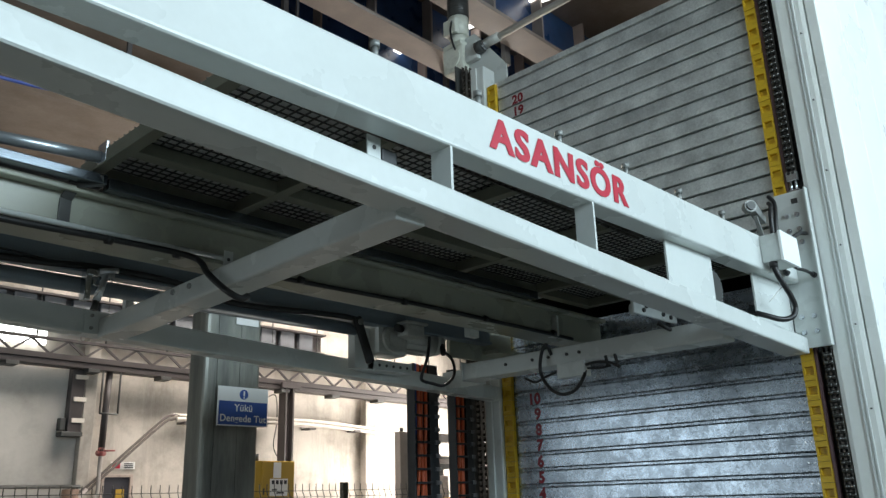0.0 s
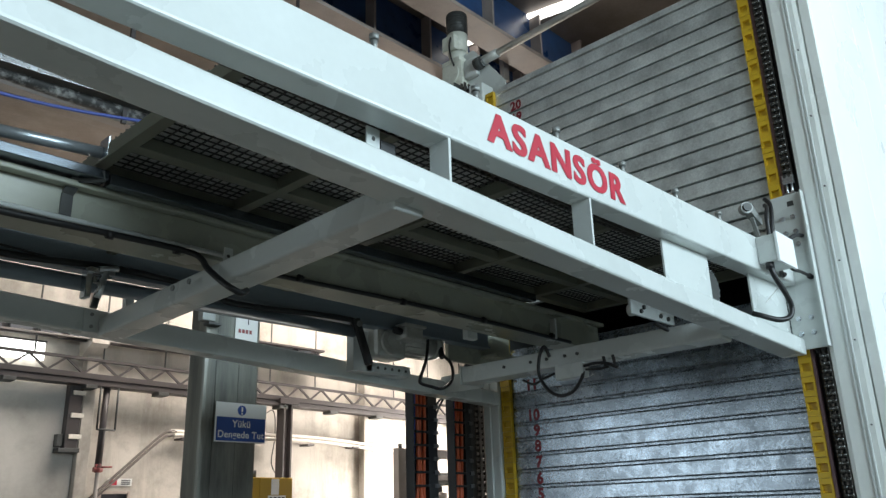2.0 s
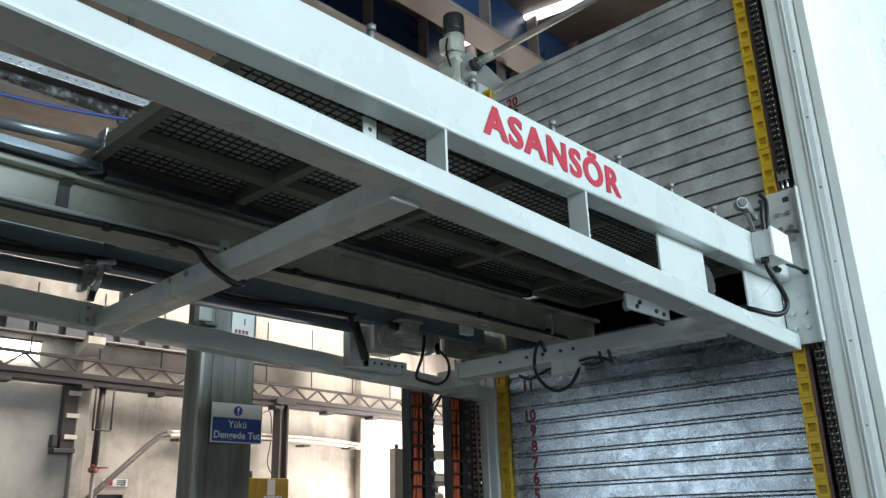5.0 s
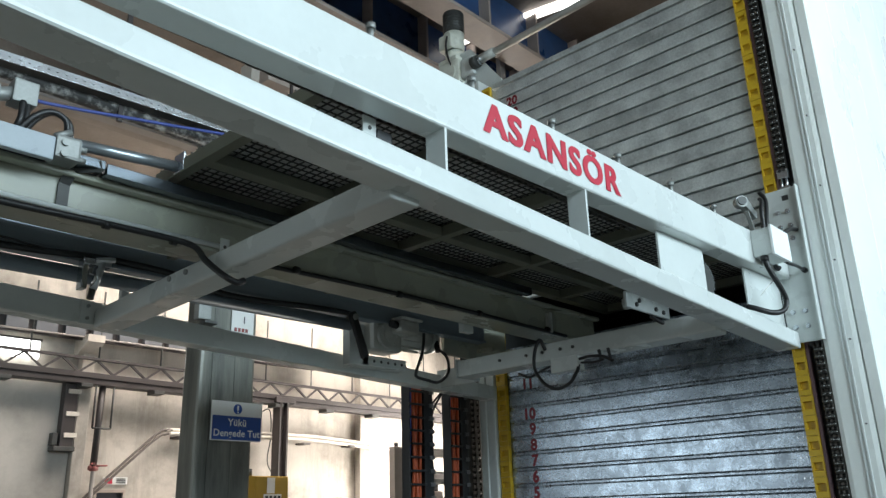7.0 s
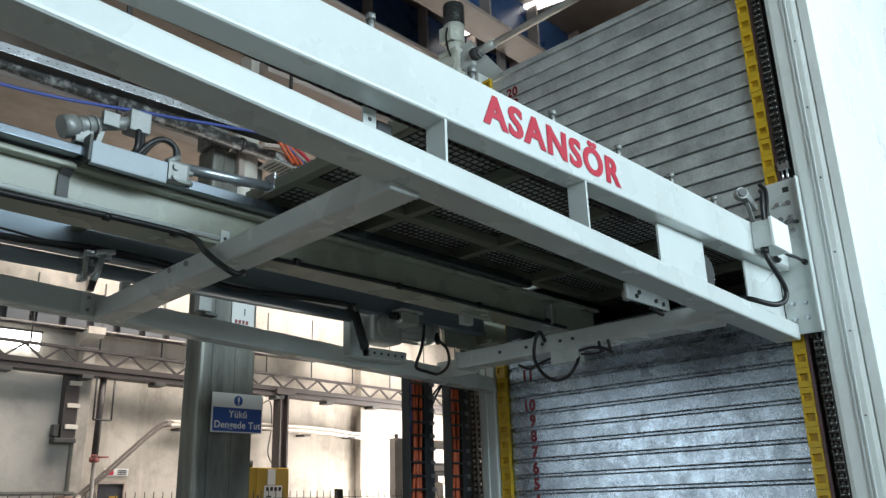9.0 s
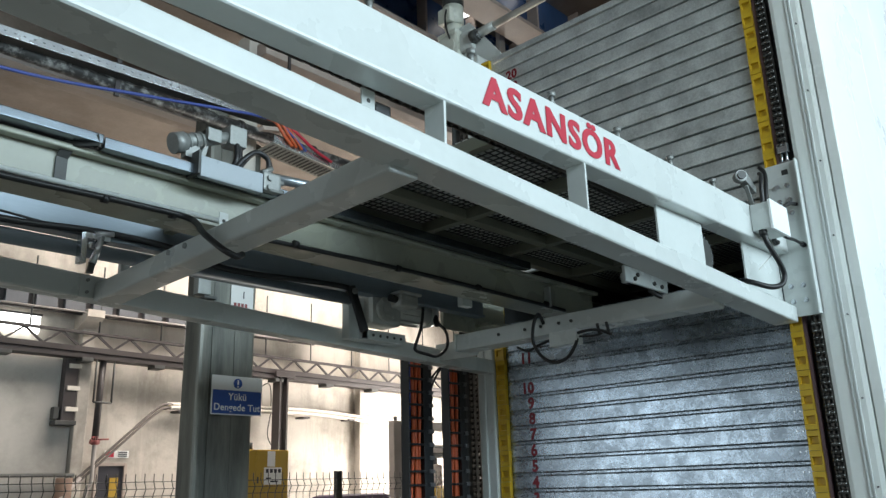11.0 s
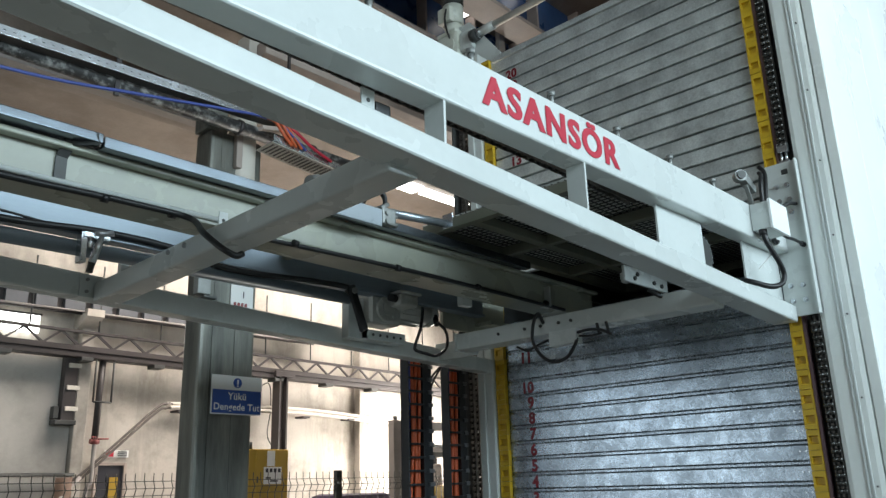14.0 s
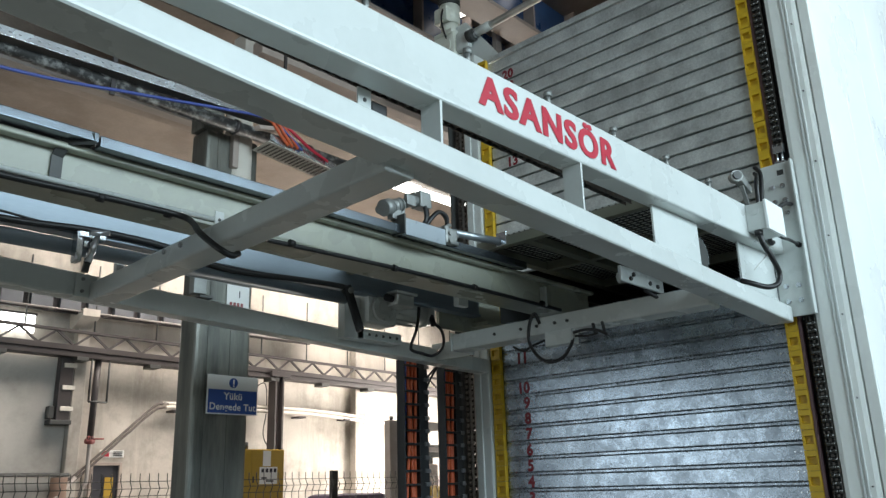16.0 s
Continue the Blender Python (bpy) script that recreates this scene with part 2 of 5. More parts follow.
def hose(bm, pts, r, seg=10, steps=8):
    """A bent cable through the points."""
    pts = [Vector(p) for p in pts]
    ext = [pts[0] * 2 - pts[1], *pts, pts[-1] * 2 - pts[-2]]
    line = []
    for i in range(1, len(ext) - 2):
        a, b, c, d = ext[i - 1:i + 3]
        for k in range(steps):
            t = k / steps
            line.append(0.5 * (2 * b + (c - a) * t + (2 * a - 5 * b + 4 * c - d) * t * t + (3 * b - a - 3 * c + d) * t ** 3))
    line.append(pts[-1])
    prev, s = None, None
    for i, p in enumerate(line):
        d = (line[min(i + 1, len(line) - 1)] - line[max(i - 1, 0)]).normalized()
        s = d.orthogonal().normalized() if s is None else (s - d * d.dot(s)).normalized()
        u = d.cross(s)
        ring = [bm.verts.new(p + (s * math.cos(a) + u * math.sin(a)) * r) for a in [2 * math.pi * k / seg for k in range(seg)]]
        if prev:
            for k in range(seg):
                f = bm.faces.new((prev[k], prev[(k + 1) % seg], ring[(k + 1) % seg], ring[k]))
                f.smooth = True
        else:
            bm.faces.new(ring[::-1])
        prev = ring
    bm.faces.new(prev)
    return bm


def mesh_of(bm, name, mat):
    bmesh.ops.recalc_face_normals(bm, faces=bm.faces)
    me = bpy.data.meshes.new(name)
    bm.to_mesh(me)
    bm.free()
    me.materials.append(mat)
    return me


def thing(name, base, label, category, group="", kind=""):
    ob = new(name)
    ob.empty_display_size = 0.1
    ob.location = base
    return tagged(ob, label, category, group, kind)


def origin_of(ob):
    return ob.location + origin_of(ob.parent) if ob.parent else Vector(ob.location)


def part(name, bm, mat, parent, label=""):
    """Links a bmesh, given in the world's places, as one mesh under a thing or a part."""
    ob = new(name, mesh_of(bm, name, mat))
    ob.parent = parent
    ob.matrix_parent_inverse = Matrix.Translation(-origin_of(parent)) if not parent.data else Matrix.Identity(4)
    if label:
        ob["label"] = label
    return ob


def setting(name, bm, mat, label, category):
    return tagged(new(name, mesh_of(bm, name, mat)), label, category, "", "structure")


def solo(name, bm, mat, label, category, group="", kind=""):
    return tagged(new(name, mesh_of(bm, name, mat)), label, category, group, kind)


def B():
    return bmesh.new()


def letters(text, size, thick, bold, m, space=1.05):
    """Text as a bmesh, lying in the plane of the pose m (x along the line, y up)."""
    cu = bpy.data.curves.new("writing", "FONT")
    cu.body, cu.size, cu.extrude, cu.offset, cu.resolution_u = text, size, thick, bold, 4
    cu.space_character = space
    cu.align_x, cu.align_y = "CENTER", "BOTTOM_BASELINE"
    ob = bpy.data.objects.new("writing", cu)
    scene.collection.objects.link(ob)
    me = bpy.data.meshes.new_from_object(ob.evaluated_get(bpy.context.evaluated_depsgraph_get()))
    bpy.data.objects.remove(ob)
    bm = B()
    bm.from_mesh(me)
    bpy.data.meshes.remove(me)
    bm.transform(m)
    return bm


def upright(x, y, z, ax, sx=1.0, lean=0.0):
    """Pose of writing on a wall: ax 'y' faces -y (reads along +x); ax '-x' faces -x (reads along -y)."""
    turn = Euler((radians(90), 0, 0 if ax == "y" else radians(-90))).to_matrix().to_4x4()
    return Matrix.Translation((x, y, z)) @ turn @ Matrix.Rotation(lean, 4, "Z") @ Matrix.Diagonal((sx, 1, 1, 1))


# ---- the hall ----
setting("floor", cuboid(B(), -8, 16, -8, 14, -0.2, 0), FLOOR, "grey stained concrete hall floor", "floor")
setting("wall_far", cuboid(B(), -8, 16, 11.3, 11.6, 0, 6.6), CONCRETE, "stained beige concrete wall of the hall", "wall")
side = B()
for y0, y1, z0, z1 in ((-8, 5.9, 0, 6.6), (11.25, 14, 0, 6.6), (5.9, 11.25, 4.2, 6.6)):
    cuboid(side, -8.3, -8, y0, y1, z0, z1)
setting("wall_left", side, CONCRETE, "stained concrete side wall of the hall", "wall")
setting("wall_right", cuboid(B(), 16, 16.3, -8, 14, 0, 6.6), CONCRETE, "stained concrete side wall of the hall", "wall")
rear = B()
for x0, x1, z0, z1 in ((-8, -2.5, 0, 6.6), (8.7, 16, 0, 6.6), (-2.5, 8.7, 0, 3.45), (-2.5, 8.7, 6.05, 6.6)):
    cuboid(rear, x0, x1, -6.3, -6.0, z0, z1)
setting("wall_rear", rear, CONCRETE, "concrete wall with a high window band", "wall")
setting("ceiling", cuboid(B(), -8, 16, -8, 14, 6.38, 6.6), BROWN, "brown boarded hall ceiling", "ceiling")
# roof light panes
for x0, x1, y0, y1, m in ((9.02, 10.12, 8.64, 8.84, WINDOWGLOW), (8.38, 8.92, 8.60, 8.90, WINDOWGLOW)):
    solo("roof_light", cuboid(B(), x0, x1, y0, y1, 6.335, 6.38, 0.004), m, "bright translucent roof light in the brown ceiling", "skylight", "roof lights")
solo("roof_light", bar(B(), (5.93, 3.1, 6.358), (5.31, 6.0, 6.358), (1, 0, 0), 0.10, 0.05, 0.004), STRIPGLOW, "narrow bright roof joint between the roof beams", "skylight", "roof lights")
ts = thing("roof_bracing", (4.3, 5.0, 5.1), "brown steel bracing beam hung below the roof", "beam")
part("tube", cuboid(B(), 3.3, 5.7, 4.94, 5.08, 5.04, 5.17, 0.012), RUSTY, ts)
for x in (3.42, 5.45):
    part("hanger", cuboid(B(), x, x + 0.05, 4.98, 5.03, 5.171, 6.379, 0.004), GREYSTEEL, ts)
lb = thing("roof_box", (3.9, 5.9, 5.7), "pale metal housing hung from the roof", "housing")
part("body", cuboid(B(), 3.70, 4.08, 5.82, 6.02, 5.58, 5.79, 0.012), PIPEPAINT, lb)
part("stem", rod(B(), (3.89, 5.92, 5.79), (3.89, 5.92, 6.38), 0.02, 10), GREYSTEEL, lb, "dark stem")
rp = thing("roof_purlin", (0.5, 8.0, 6.1), "brown boxed roof purlin with a pale lower edge", "beam")
part("box", cuboid(B(), -5, 4.6, 7.95, 8.3, 5.86, 6.38, 0.01), BROWN, rp)
part("lower_edge", cuboid(B(), -5, 4.62, 7.93, 8.08, 5.82, 5.858, 0.006), PIPEGREY, rp, "pale lower edge")

# steel roof beams along the hall, with short stiffeners between the flanges
for y in (4.055, 4.86, 5.67):
    rb = thing("roof_beam", (0, y, 6.1), "dark blue steel roof beam with brown flanges", "beam", "roof beams")
    part("web", cuboid(B(), 2.4, 16, y - 0.02, y + 0.02, 5.86, 6.38), BLUE, rb)
    part("bottom_flange", cuboid(B(), 2.4, 16, y - 0.15, y + 0.15, 5.82, 5.86, 0.004), RUSTY, rb, "brown primed flange")
    for i in range(13):
        part("stiffener", cuboid(B(), 2.75 + 0.74 * i, 2.775 + 0.74 * i, y - 0.14, y - 0.02, 5.86, 6.38), RUSTY, rb, "brown primed stiffener")

solo("roof_hanger", cuboid(B(), 5.56, 5.65, 4.28, 4.33, 5.70, 6.379, 0.006), PIPEGREY, "pale brown hanger between the roof beams", "bracket")

# ---- dark store behind the curtain, and the guide columns at both its edges ----
W = 4.35
setting("store_wall", cuboid(B(), 7.6, 7.7, 1.35, 3.7, 0, 4.6), DARK, "dark back of the rack store", "wall")
setting("store_side", cuboid(B(), W + 0.06, 7.6, 3.66, 3.70, 0, 4.6), DARK, "dark side of the rack store", "wall")
setting("store_side", cuboid(B(), W + 0.06, 7.6, 1.35, 1.39, 0, 4.6), DARK, "dark side of the rack store", "wall")
setting("store_roof", cuboid(B(), W + 0.06, 7.6, 1.39, 3.66, 4.55, 4.6), DARK, "dark roof of the rack store", "roof")

near = thing("guide_column", (4.4, 1.25, 0), "tall white coated steel guide column of the lift", "column")
part("shaft", cuboid(B(), 4.32, 4.6, 1.165, 1.343, 0, 6.6, 0.028), COLUMN, near)
part("corner_strip", cuboid(B(), 4.325, 4.344, 1.109, 1.163, 0, 6.6, 0.004), COLUMN, near)
for y in (1.246, 1.227):
    part("seam_strip", cuboid(B(), 4.314, 4.325, y - 0.006, y + 0.006, 0, 6.6, 0.003), PAINT, near)
for i in range(12):
    part("rivet", rod(B(), (4.309, 1.205, 0.7 + 0.42 * i), (4.322, 1.205, 0.7 + 0.42 * i), 0.004, 8), DARK, near, "dark rivet head")
part("slide_strip", cuboid(B(), 4.33, 4.36, 1.418, 1.436, 0, 4.9, 0.003), material("brown slide strip", (0.13, 0.075, 0.085), 0.5), near, "thin brown slide strip")
part("back_channel", cuboid(B(), 4.385, 4.405, 1.34, 1.50, 0, 6.6), DARK, near, "dark back channel")
cladding = thing("cladding", (6.0, 1.13, 0), "white coated cladding panels on the front of the store", "wall", "", "structure")
x = 4.345
while x < 12:
    part("panel", cuboid(B(), x, x + 0.447, 1.107, 1.16, 0, 6.6, 0.006), WHITE, cladding)
    x += 0.45
far = thing("guide_column", (4.4, 3.62, 0), "pale steel guide column beside the plate curtain", "column")
part("shaft", cuboid(B(), 4.30, 4.44, 3.535, 3.655, 0, 4.84, 0.01), PAINT, far)
part("lip", cuboid(B(), 4.285, 4.30, 3.60, 3.655, 0, 4.84, 0.003), PAINT, far)


def guide_blocks(name, y0, y1, z0, count):
    """A strip of yellow guide blocks, each with a square pocket."""
    strip = thing(name, (4.33, (y0 + y1) / 2, 0), "strip of yellow plastic guide blocks with square pockets", "guide strip")
    bm = B()
    h, d = 0.1013, 0.03
    a, b = (y1 - y0) * 0.5 - 0.001, (y1 - y0) * 0.34
    outer = [bm.verts.new((0, s, z)) for s, z in ((-a, 0.001), (a, 0.001), (a, h - 0.001), (-a, h - 0.001))]
    inner = [bm.verts.new((0, s, z)) for s, z in ((-b, 0.03), (b, 0.03), (b, 0.072), (-b, 0.072))]
    deep = [bm.verts.new((0.018, s, z)) for s, z in ((-b, 0.034), (b, 0.034), (b, 0.068), (-b, 0.068))]
    back = [bm.verts.new((d, s, z)) for s, z in ((-a, 0.001), (a, 0.001), (a, h - 0.001), (-a, h - 0.001))]
    for i in range(4):
        j = (i + 1) % 4
        bm.faces.new((outer[i], outer[j], inner[j], inner[i]))
        bm.faces.new((inner[i], inner[j], deep[j], deep[i]))
        bm.faces.new((outer[j], outer[i], back[i], back[j]))
    bm.faces.new(deep)
    bm.faces.new(back[::-1])
    me = mesh_of(bm, "guide_block", YELLOW)
    for i in range(count):
        ob = new("guide_block", me)
        ob.parent = strip
        ob.location = (-0.008 + 0.002 * ((i * 7) % 3 - 1), 0, z0 + h * i)
    return strip


# the blocks above the platform hang on the upper plates and travel with the lift
guide_blocks("guide_strip", 1.436, 1.502, 0.0, 25)
guide_blocks("guide_strip", 3.445, 3.525, 0.0, 25)
upper_near = guide_blocks("guide_strip", 1.436, 1.502, 2.6338, 23)
upper_far = guide_blocks("guide_strip", 3.445, 3.525, 2.6338, 21)


def chain(bm, x, y, z0, z1, pitch=0.0381, w=0.05, along="z", strands=2):
    """A roller chain: side plates with waists and rollers between them."""
    n = int((z1 - z0) / pitch)
    for i in range(n):
        z = z0 + pitch * i
        for s in range(strands):
            c = (s - (strands - 1) / 2) * w / strands
            g = w / strands * 0.42
            for side in (-1, 1):
                o = c + side * (g if i % 2 else g * 0.82)
                if along == "z":
                    cuboid(bm, x - 0.013, x + 0.013, y + o - 0.0025, y + o + 0.0025, z - 0.006, z + pitch + 0.006)
                else:
                    cuboid(bm, z - 0.006, z + pitch + 0.006, x + o - 0.0025, x + o + 0.0025, y - 0.013, y + 0.013)
            if along == "z":
                rod(bm, (x, y + c - g, z), (x, y + c + g, z), 0.011, 8)
            else:
                rod(bm, (z, x + c - g, y), (z, x + c + g, y), 0.011, 8)
    return bm


# ---- lift platform ----
lift = thing("lift_platform", (1.5, 1.5, 2.5), "pale grey steel lift platform with a red word on its beam", "lift")
A_BOT, A_TOP = (2.667, 0.018), (2.862, 0.0139)
T_BOT, T_TOP = (2.541, -0.0406), (2.624, -0.0395)
K_BOT, K_TOP = (2.51, -0.04), (2.625, -0.045)


def at(line, x):
    return line[0] + line[1] * x


beam = part("front_beam", sloped(B(), -1.6, 4.283, 1.432, 1.53, A_BOT, A_TOP, 0.011), PAINT, lift)
word = B()
for k, dx in enumerate((-0.02, 0.0, 0.02)):
    one = letters("ASANSÖR", 1.0, 0.0, 0.03, Matrix.Translation((dx, 0, 0.0003 * k)), 1.16)
    me = bpy.data.meshes.new("word")
    one.to_mesh(me)
    one.free()
    word.from_mesh(me)
    bpy.data.meshes.remove(me)
xs = [v.co.x for v in word.verts]
wx0, wx1 = min(xs), max(xs)
# the word is fitted to its length and height on the beam; the base line is level
for v in word.verts:
    x = 1.752 + (v.co.x - wx0) / (wx1 - wx0) * (2.572 - 1.752)
    v.co = (x, 1.4298 - v.co.z, 2.7495 + v.co.y * 0.149)
for f in word.faces:
    f.normal_update()
# one part for each letter: islands of faces whose spans along the beam overlap belong together
left, spans = set(word.faces), []
while left:
    stack, island = [left.pop()], []
    while stack:
        f = stack.pop()
        island.append(f)
        for e in f.edges:
            for g in e.link_faces:
                if g in left:
                    left.remove(g)
                    stack.append(g)
    co = [v.co.x for f in island for v in f.verts]
    spans.append([min(co), max(co), island])
spans.sort(key=lambda q: q[0])
glyphs = [spans[0]]
for lo, hi, island in spans[1:]:
    if lo < glyphs[-1][1] - 0.004:
        glyphs[-1][1] = max(hi, glyphs[-1][1])
        glyphs[-1][2] = glyphs[-1][2] + island
    else:
        glyphs.append([lo, hi, island])
for lo, hi, island in glyphs:
    bm = B()
    for f in island:
        bm.faces.new([bm.verts.new(v.co) for v in f.verts])
    bmesh.ops.remove_doubles(bm, verts=bm.verts, dist=0.00001)
    part("letter", bm, RED, beam, "red adhesive capital letter")
word.free()
for x in (0.55, 1.305, 1.739, 2.176, 2.622, 3.057, 3.477, 3.913):
    b = B()
    rod(b, (x, 1.457, at(A_TOP, x) - 0.002), (x, 1.457, at(A_TOP, x) + 0.034), 0.010, 10)
    rod(b, (x, 1.457, at(A_TOP, x) + 0.034), (x, 1.457, at(A_TOP, x) + 0.052), 0.016, 6)
    part("bolt", b, DULLALU, lift, "dull zinc bolt head")
part("lower_tube", sloped(B(), -1.6, 4.275, 1.432, 1.56, T_BOT, T_TOP, 0.013), PAINT, lift)
part("rear_tube", sloped(B(), -1.6, 4.28, 3.5, 3.6, K_BOT, K_TOP, 0.01), PAINT, lift)
part("cross_tube", bar(B(), (1.495, 1.52, 2.502), (1.54, 3.495, 2.478), (1, 0, 0), 0.12, 0.085, 0.011), PAINT, lift)
part("cross_tube", sloped(B(), 3.54, 3.66, 1.555, 3.18, (2.524, -0.0406), (2.617, -0.0395), 0.011), PAINT, lift)
jp = part("joint_plate", cuboid(B(), 1.415, 1.478, 3.489, 3.499, 2.45, 2.555, 0.002), PAINT, lift)
for z in (2.475, 2.53):
    part("bolt", rod(B(), (1.446, 3.481, z), (1.446, 3.489, z), 0.008, 8), DULLALU, jp, "dull bolt head")
for x in (1.585, 2.33):
    part("gusset", cuboid(B(), x - 0.005, x + 0.005, 1.437, 1.516, at(T_TOP, x) - 0.003, at(A_BOT, x) + 0.003, 0.001), PAINT, lift)
# small drilled bracket between the beams
bk = part("bracket", cuboid(B(), 1.355, 1.405, 1.545, 1.551, 2.57, 2.70, 0.001), PAINT, lift)
part("hole", rod(B(), (1.38, 1.5435, 2.665), (1.38, 1.5525, 2.665), 0.007, 10), DARK, bk, "dark bolt hole")
part("pad", cuboid(B(), 1.41, 1.47, 1.545, 1.58, 2.63, 2.675, 0.006), BLACK, bk, "black rubber pad")
# plate with the chain wheel behind it
part("side_plate", cuboid(B(), 2.955, 3.375, 1.495, 1.505, at(T_TOP, 3.1) - 0.02, at(A_BOT, 3.1) + 0.002, 0.001), PAINT, lift)
wheel = part("chain_wheel", rod(B(), (3.44, 1.52, 2.60), (3.44, 1.575, 2.60), 0.075, 20), DARK, lift, "dark chain wheel")
tooth = B()
for i in range(18):
    a = 2 * math.pi * i / 18
    c, s = math.cos(a), math.sin(a)
    bar(tooth, (3.44 + c * 0.07, 1.547, 2.60 + s * 0.07), (3.44 + c * 0.086, 1.547, 2.60 + s * 0.086), (0, 1, 0), 0.05, 0.012)
part("toothed_rim", tooth, ZINC, wheel, "bright worn wheel teeth")
# end of the platform: plate with bolts, gusset, junction box and cables
ep = part("end_plate", cuboid(B(), 4.285, 4.298, 1.325, 1.492, 2.40, 3.255, 0.002), PAINT, lift)
part("lip", cuboid(B(), 4.255, 4.2995, 1.316, 1.324, 2.40, 3.255, 0.001), PAINT, ep)
for y, z in ((1.44, 3.123), (1.385, 3.121), (1.437, 3.037), (1.382, 3.038), (1.448, 2.565), (1.384, 2.562), (1.446, 2.482), (1.382, 2.482),
             (1.44, 2.965), (1.382, 2.965)):
    b = B()
    rod(b, (4.28, y, z), (4.286, y, z), 0.014, 12)
    rod(b, (4.27, y, z), (4.28, y, z), 0.011, 6)
    part("bolt", b, ZINC, ep, "bright hexagon bolt")
part("slot", cuboid(B(), 4.2835, 4.288, 1.37, 1.405, 3.185, 3.215, 0.002), DARK, ep, "dark slot")
part("corner_gusset", cuboid(B(), 3.83, 4.284, 1.497, 1.507, at(T_TOP, 4.0) - 0.02, at(A_BOT, 3.9) + 0.012, 0.001), PAINT, lift)
jb = part("junction_box", cuboid(B(), 3.815, 4.02, 1.335, 1.431, 2.765, 2.905, 0.006), PAINT, lift)
part("cover", cuboid(B(), 3.807, 4.028, 1.322, 1.337, 2.758, 2.912, 0.004), WHITE, jb, "white box cover")
for z in (2.80, 2.865):
    part("knockout", rod(B(), (3.8125, 1.385, z), (3.817, 1.385, z), 0.022, 16), PAINT, jb)
for pts, r in ((((3.83, 1.385, 2.768), (3.835, 1.375, 2.70), (3.907, 1.36, 2.616), (3.957, 1.36, 2.558), (3.935, 1.37, 2.508), (3.87, 1.40, 2.488), (3.82, 1.46, 2.512), (3.815, 1.50, 2.53)), 0.0135),
               (((4.02, 1.36, 2.775), (4.06, 1.35, 2.766), (4.146, 1.348, 2.773), (4.25, 1.347, 2.773)), 0.0085),
               (((4.255, 1.347, 2.773), (4.276, 1.347, 2.772)), 0.015),
               (((4.02, 1.41, 2.79), (4.08, 1.42, 2.76), (4.11, 1.42, 2.77)), 0.012),
               (((4.02, 1.385, 2.905), (4.086, 1.36, 2.942), (4.18, 1.355, 2.983), (4.28, 1.355, 3.005)), 0.011),
               (((3.89, 1.39, 2.905), (3.90, 1.39, 2.96), (3.908, 1.39, 3.032), (3.958, 1.40, 3.092), (3.99, 1.42, 3.12)), 0.011),
               (((3.93, 1.39, 2.905), (3.95, 1.39, 2.963), (3.98, 1.39, 3.051), (4.013, 1.40, 3.123), (4.03, 1.43, 3.17)), 0.011)):
    part("cable", hose(B(), pts, r), BLACK, lift, "black cable")
part("cable_tie", bar(B(), (3.885, 1.375, 2.655), (3.85, 1.44, 2.58), (0, 0, 1), 0.005, 0.003), PAPER, lift, "white cable tie")
part("gland", rod(B(), (3.83, 1.385, 2.735), (3.83, 1.385, 2.766), 0.02, 12), BLACK, lift, "black cable gland")
sw = part("limit_switch", rod(B(), (3.80, 1.44, 3.065), (3.83, 1.47, 3.065), 0.03, 18), DULLALU, lift, "cast metal limit switch")
part("roller", rod(B(), (3.793, 1.433, 3.065), (3.80, 1.44, 3.065), 0.022, 16), DARK, sw, "dark roller")
b = B()
bar(b, (3.83, 1.45, 3.06), (3.95, 1.45, 3.02), (0, 1, 0), 0.04, 0.04, 0.004)
bar(b, (3.86, 1.45, 3.10), (3.95, 1.45, 3.05), (0, 1, 0), 0.02, 0.02, 0.003)
bar(b, (3.84, 1.44, 3.02), (3.90, 1.44, 2.90), (0, 1, 0), 0.02, 0.01, 0.002)
part("arm", b, DULLALU, sw)
# hoist chains to the plate, and the tension bolts
for z0, z1, yc in ((3.37, 6.5, 1.388), (0.3, 2.405, 1.366)):
    hc = part("hoist_chain", chain(B(), 4.335, yc, z0, z1), CHAIN, lift, "oiled double roller chain")
    pins = B()
    for i in range(int((z1 - z0) / 0.0381)):
        z = z0 + 0.0381 * i
        for c in (-0.0118, 0.0118):
            rod(pins, (4.322, yc + c - 0.0116, z), (4.322, yc + c, z), 0.0125, 10, 0.016)
            rod(pins, (4.322, yc + c, z), (4.322, yc + c + 0.0116, z), 0.016, 10, 0.0125)
    part("roller_strand", pins, ROLLER, hc, "dark oiled rollers")["kind"] = "stuff"
b = B()
for y in (1.375, 1.402):
    rod(b, (4.325, y, 3.25), (4.325, y, 3.345), 0.007, 8)
cuboid(b, 4.31, 4.34, 1.36, 1.418, 3.325, 3.38, 0.003)
cuboid(b, 4.31, 4.34, 1.36, 1.418, 3.26, 3.275, 0.002)
part("chain_anchor", b, ZINC, lift, "zinc chain anchor with two bolts")
b = B()
for y in (1.338, 1.366, 1.394):
    rod(b, (4.31, y, 2.38), (4.31, y, 2.43), 0.006, 8)
part("chain_anchor", b, DARK, lift, "dark chain anchor")
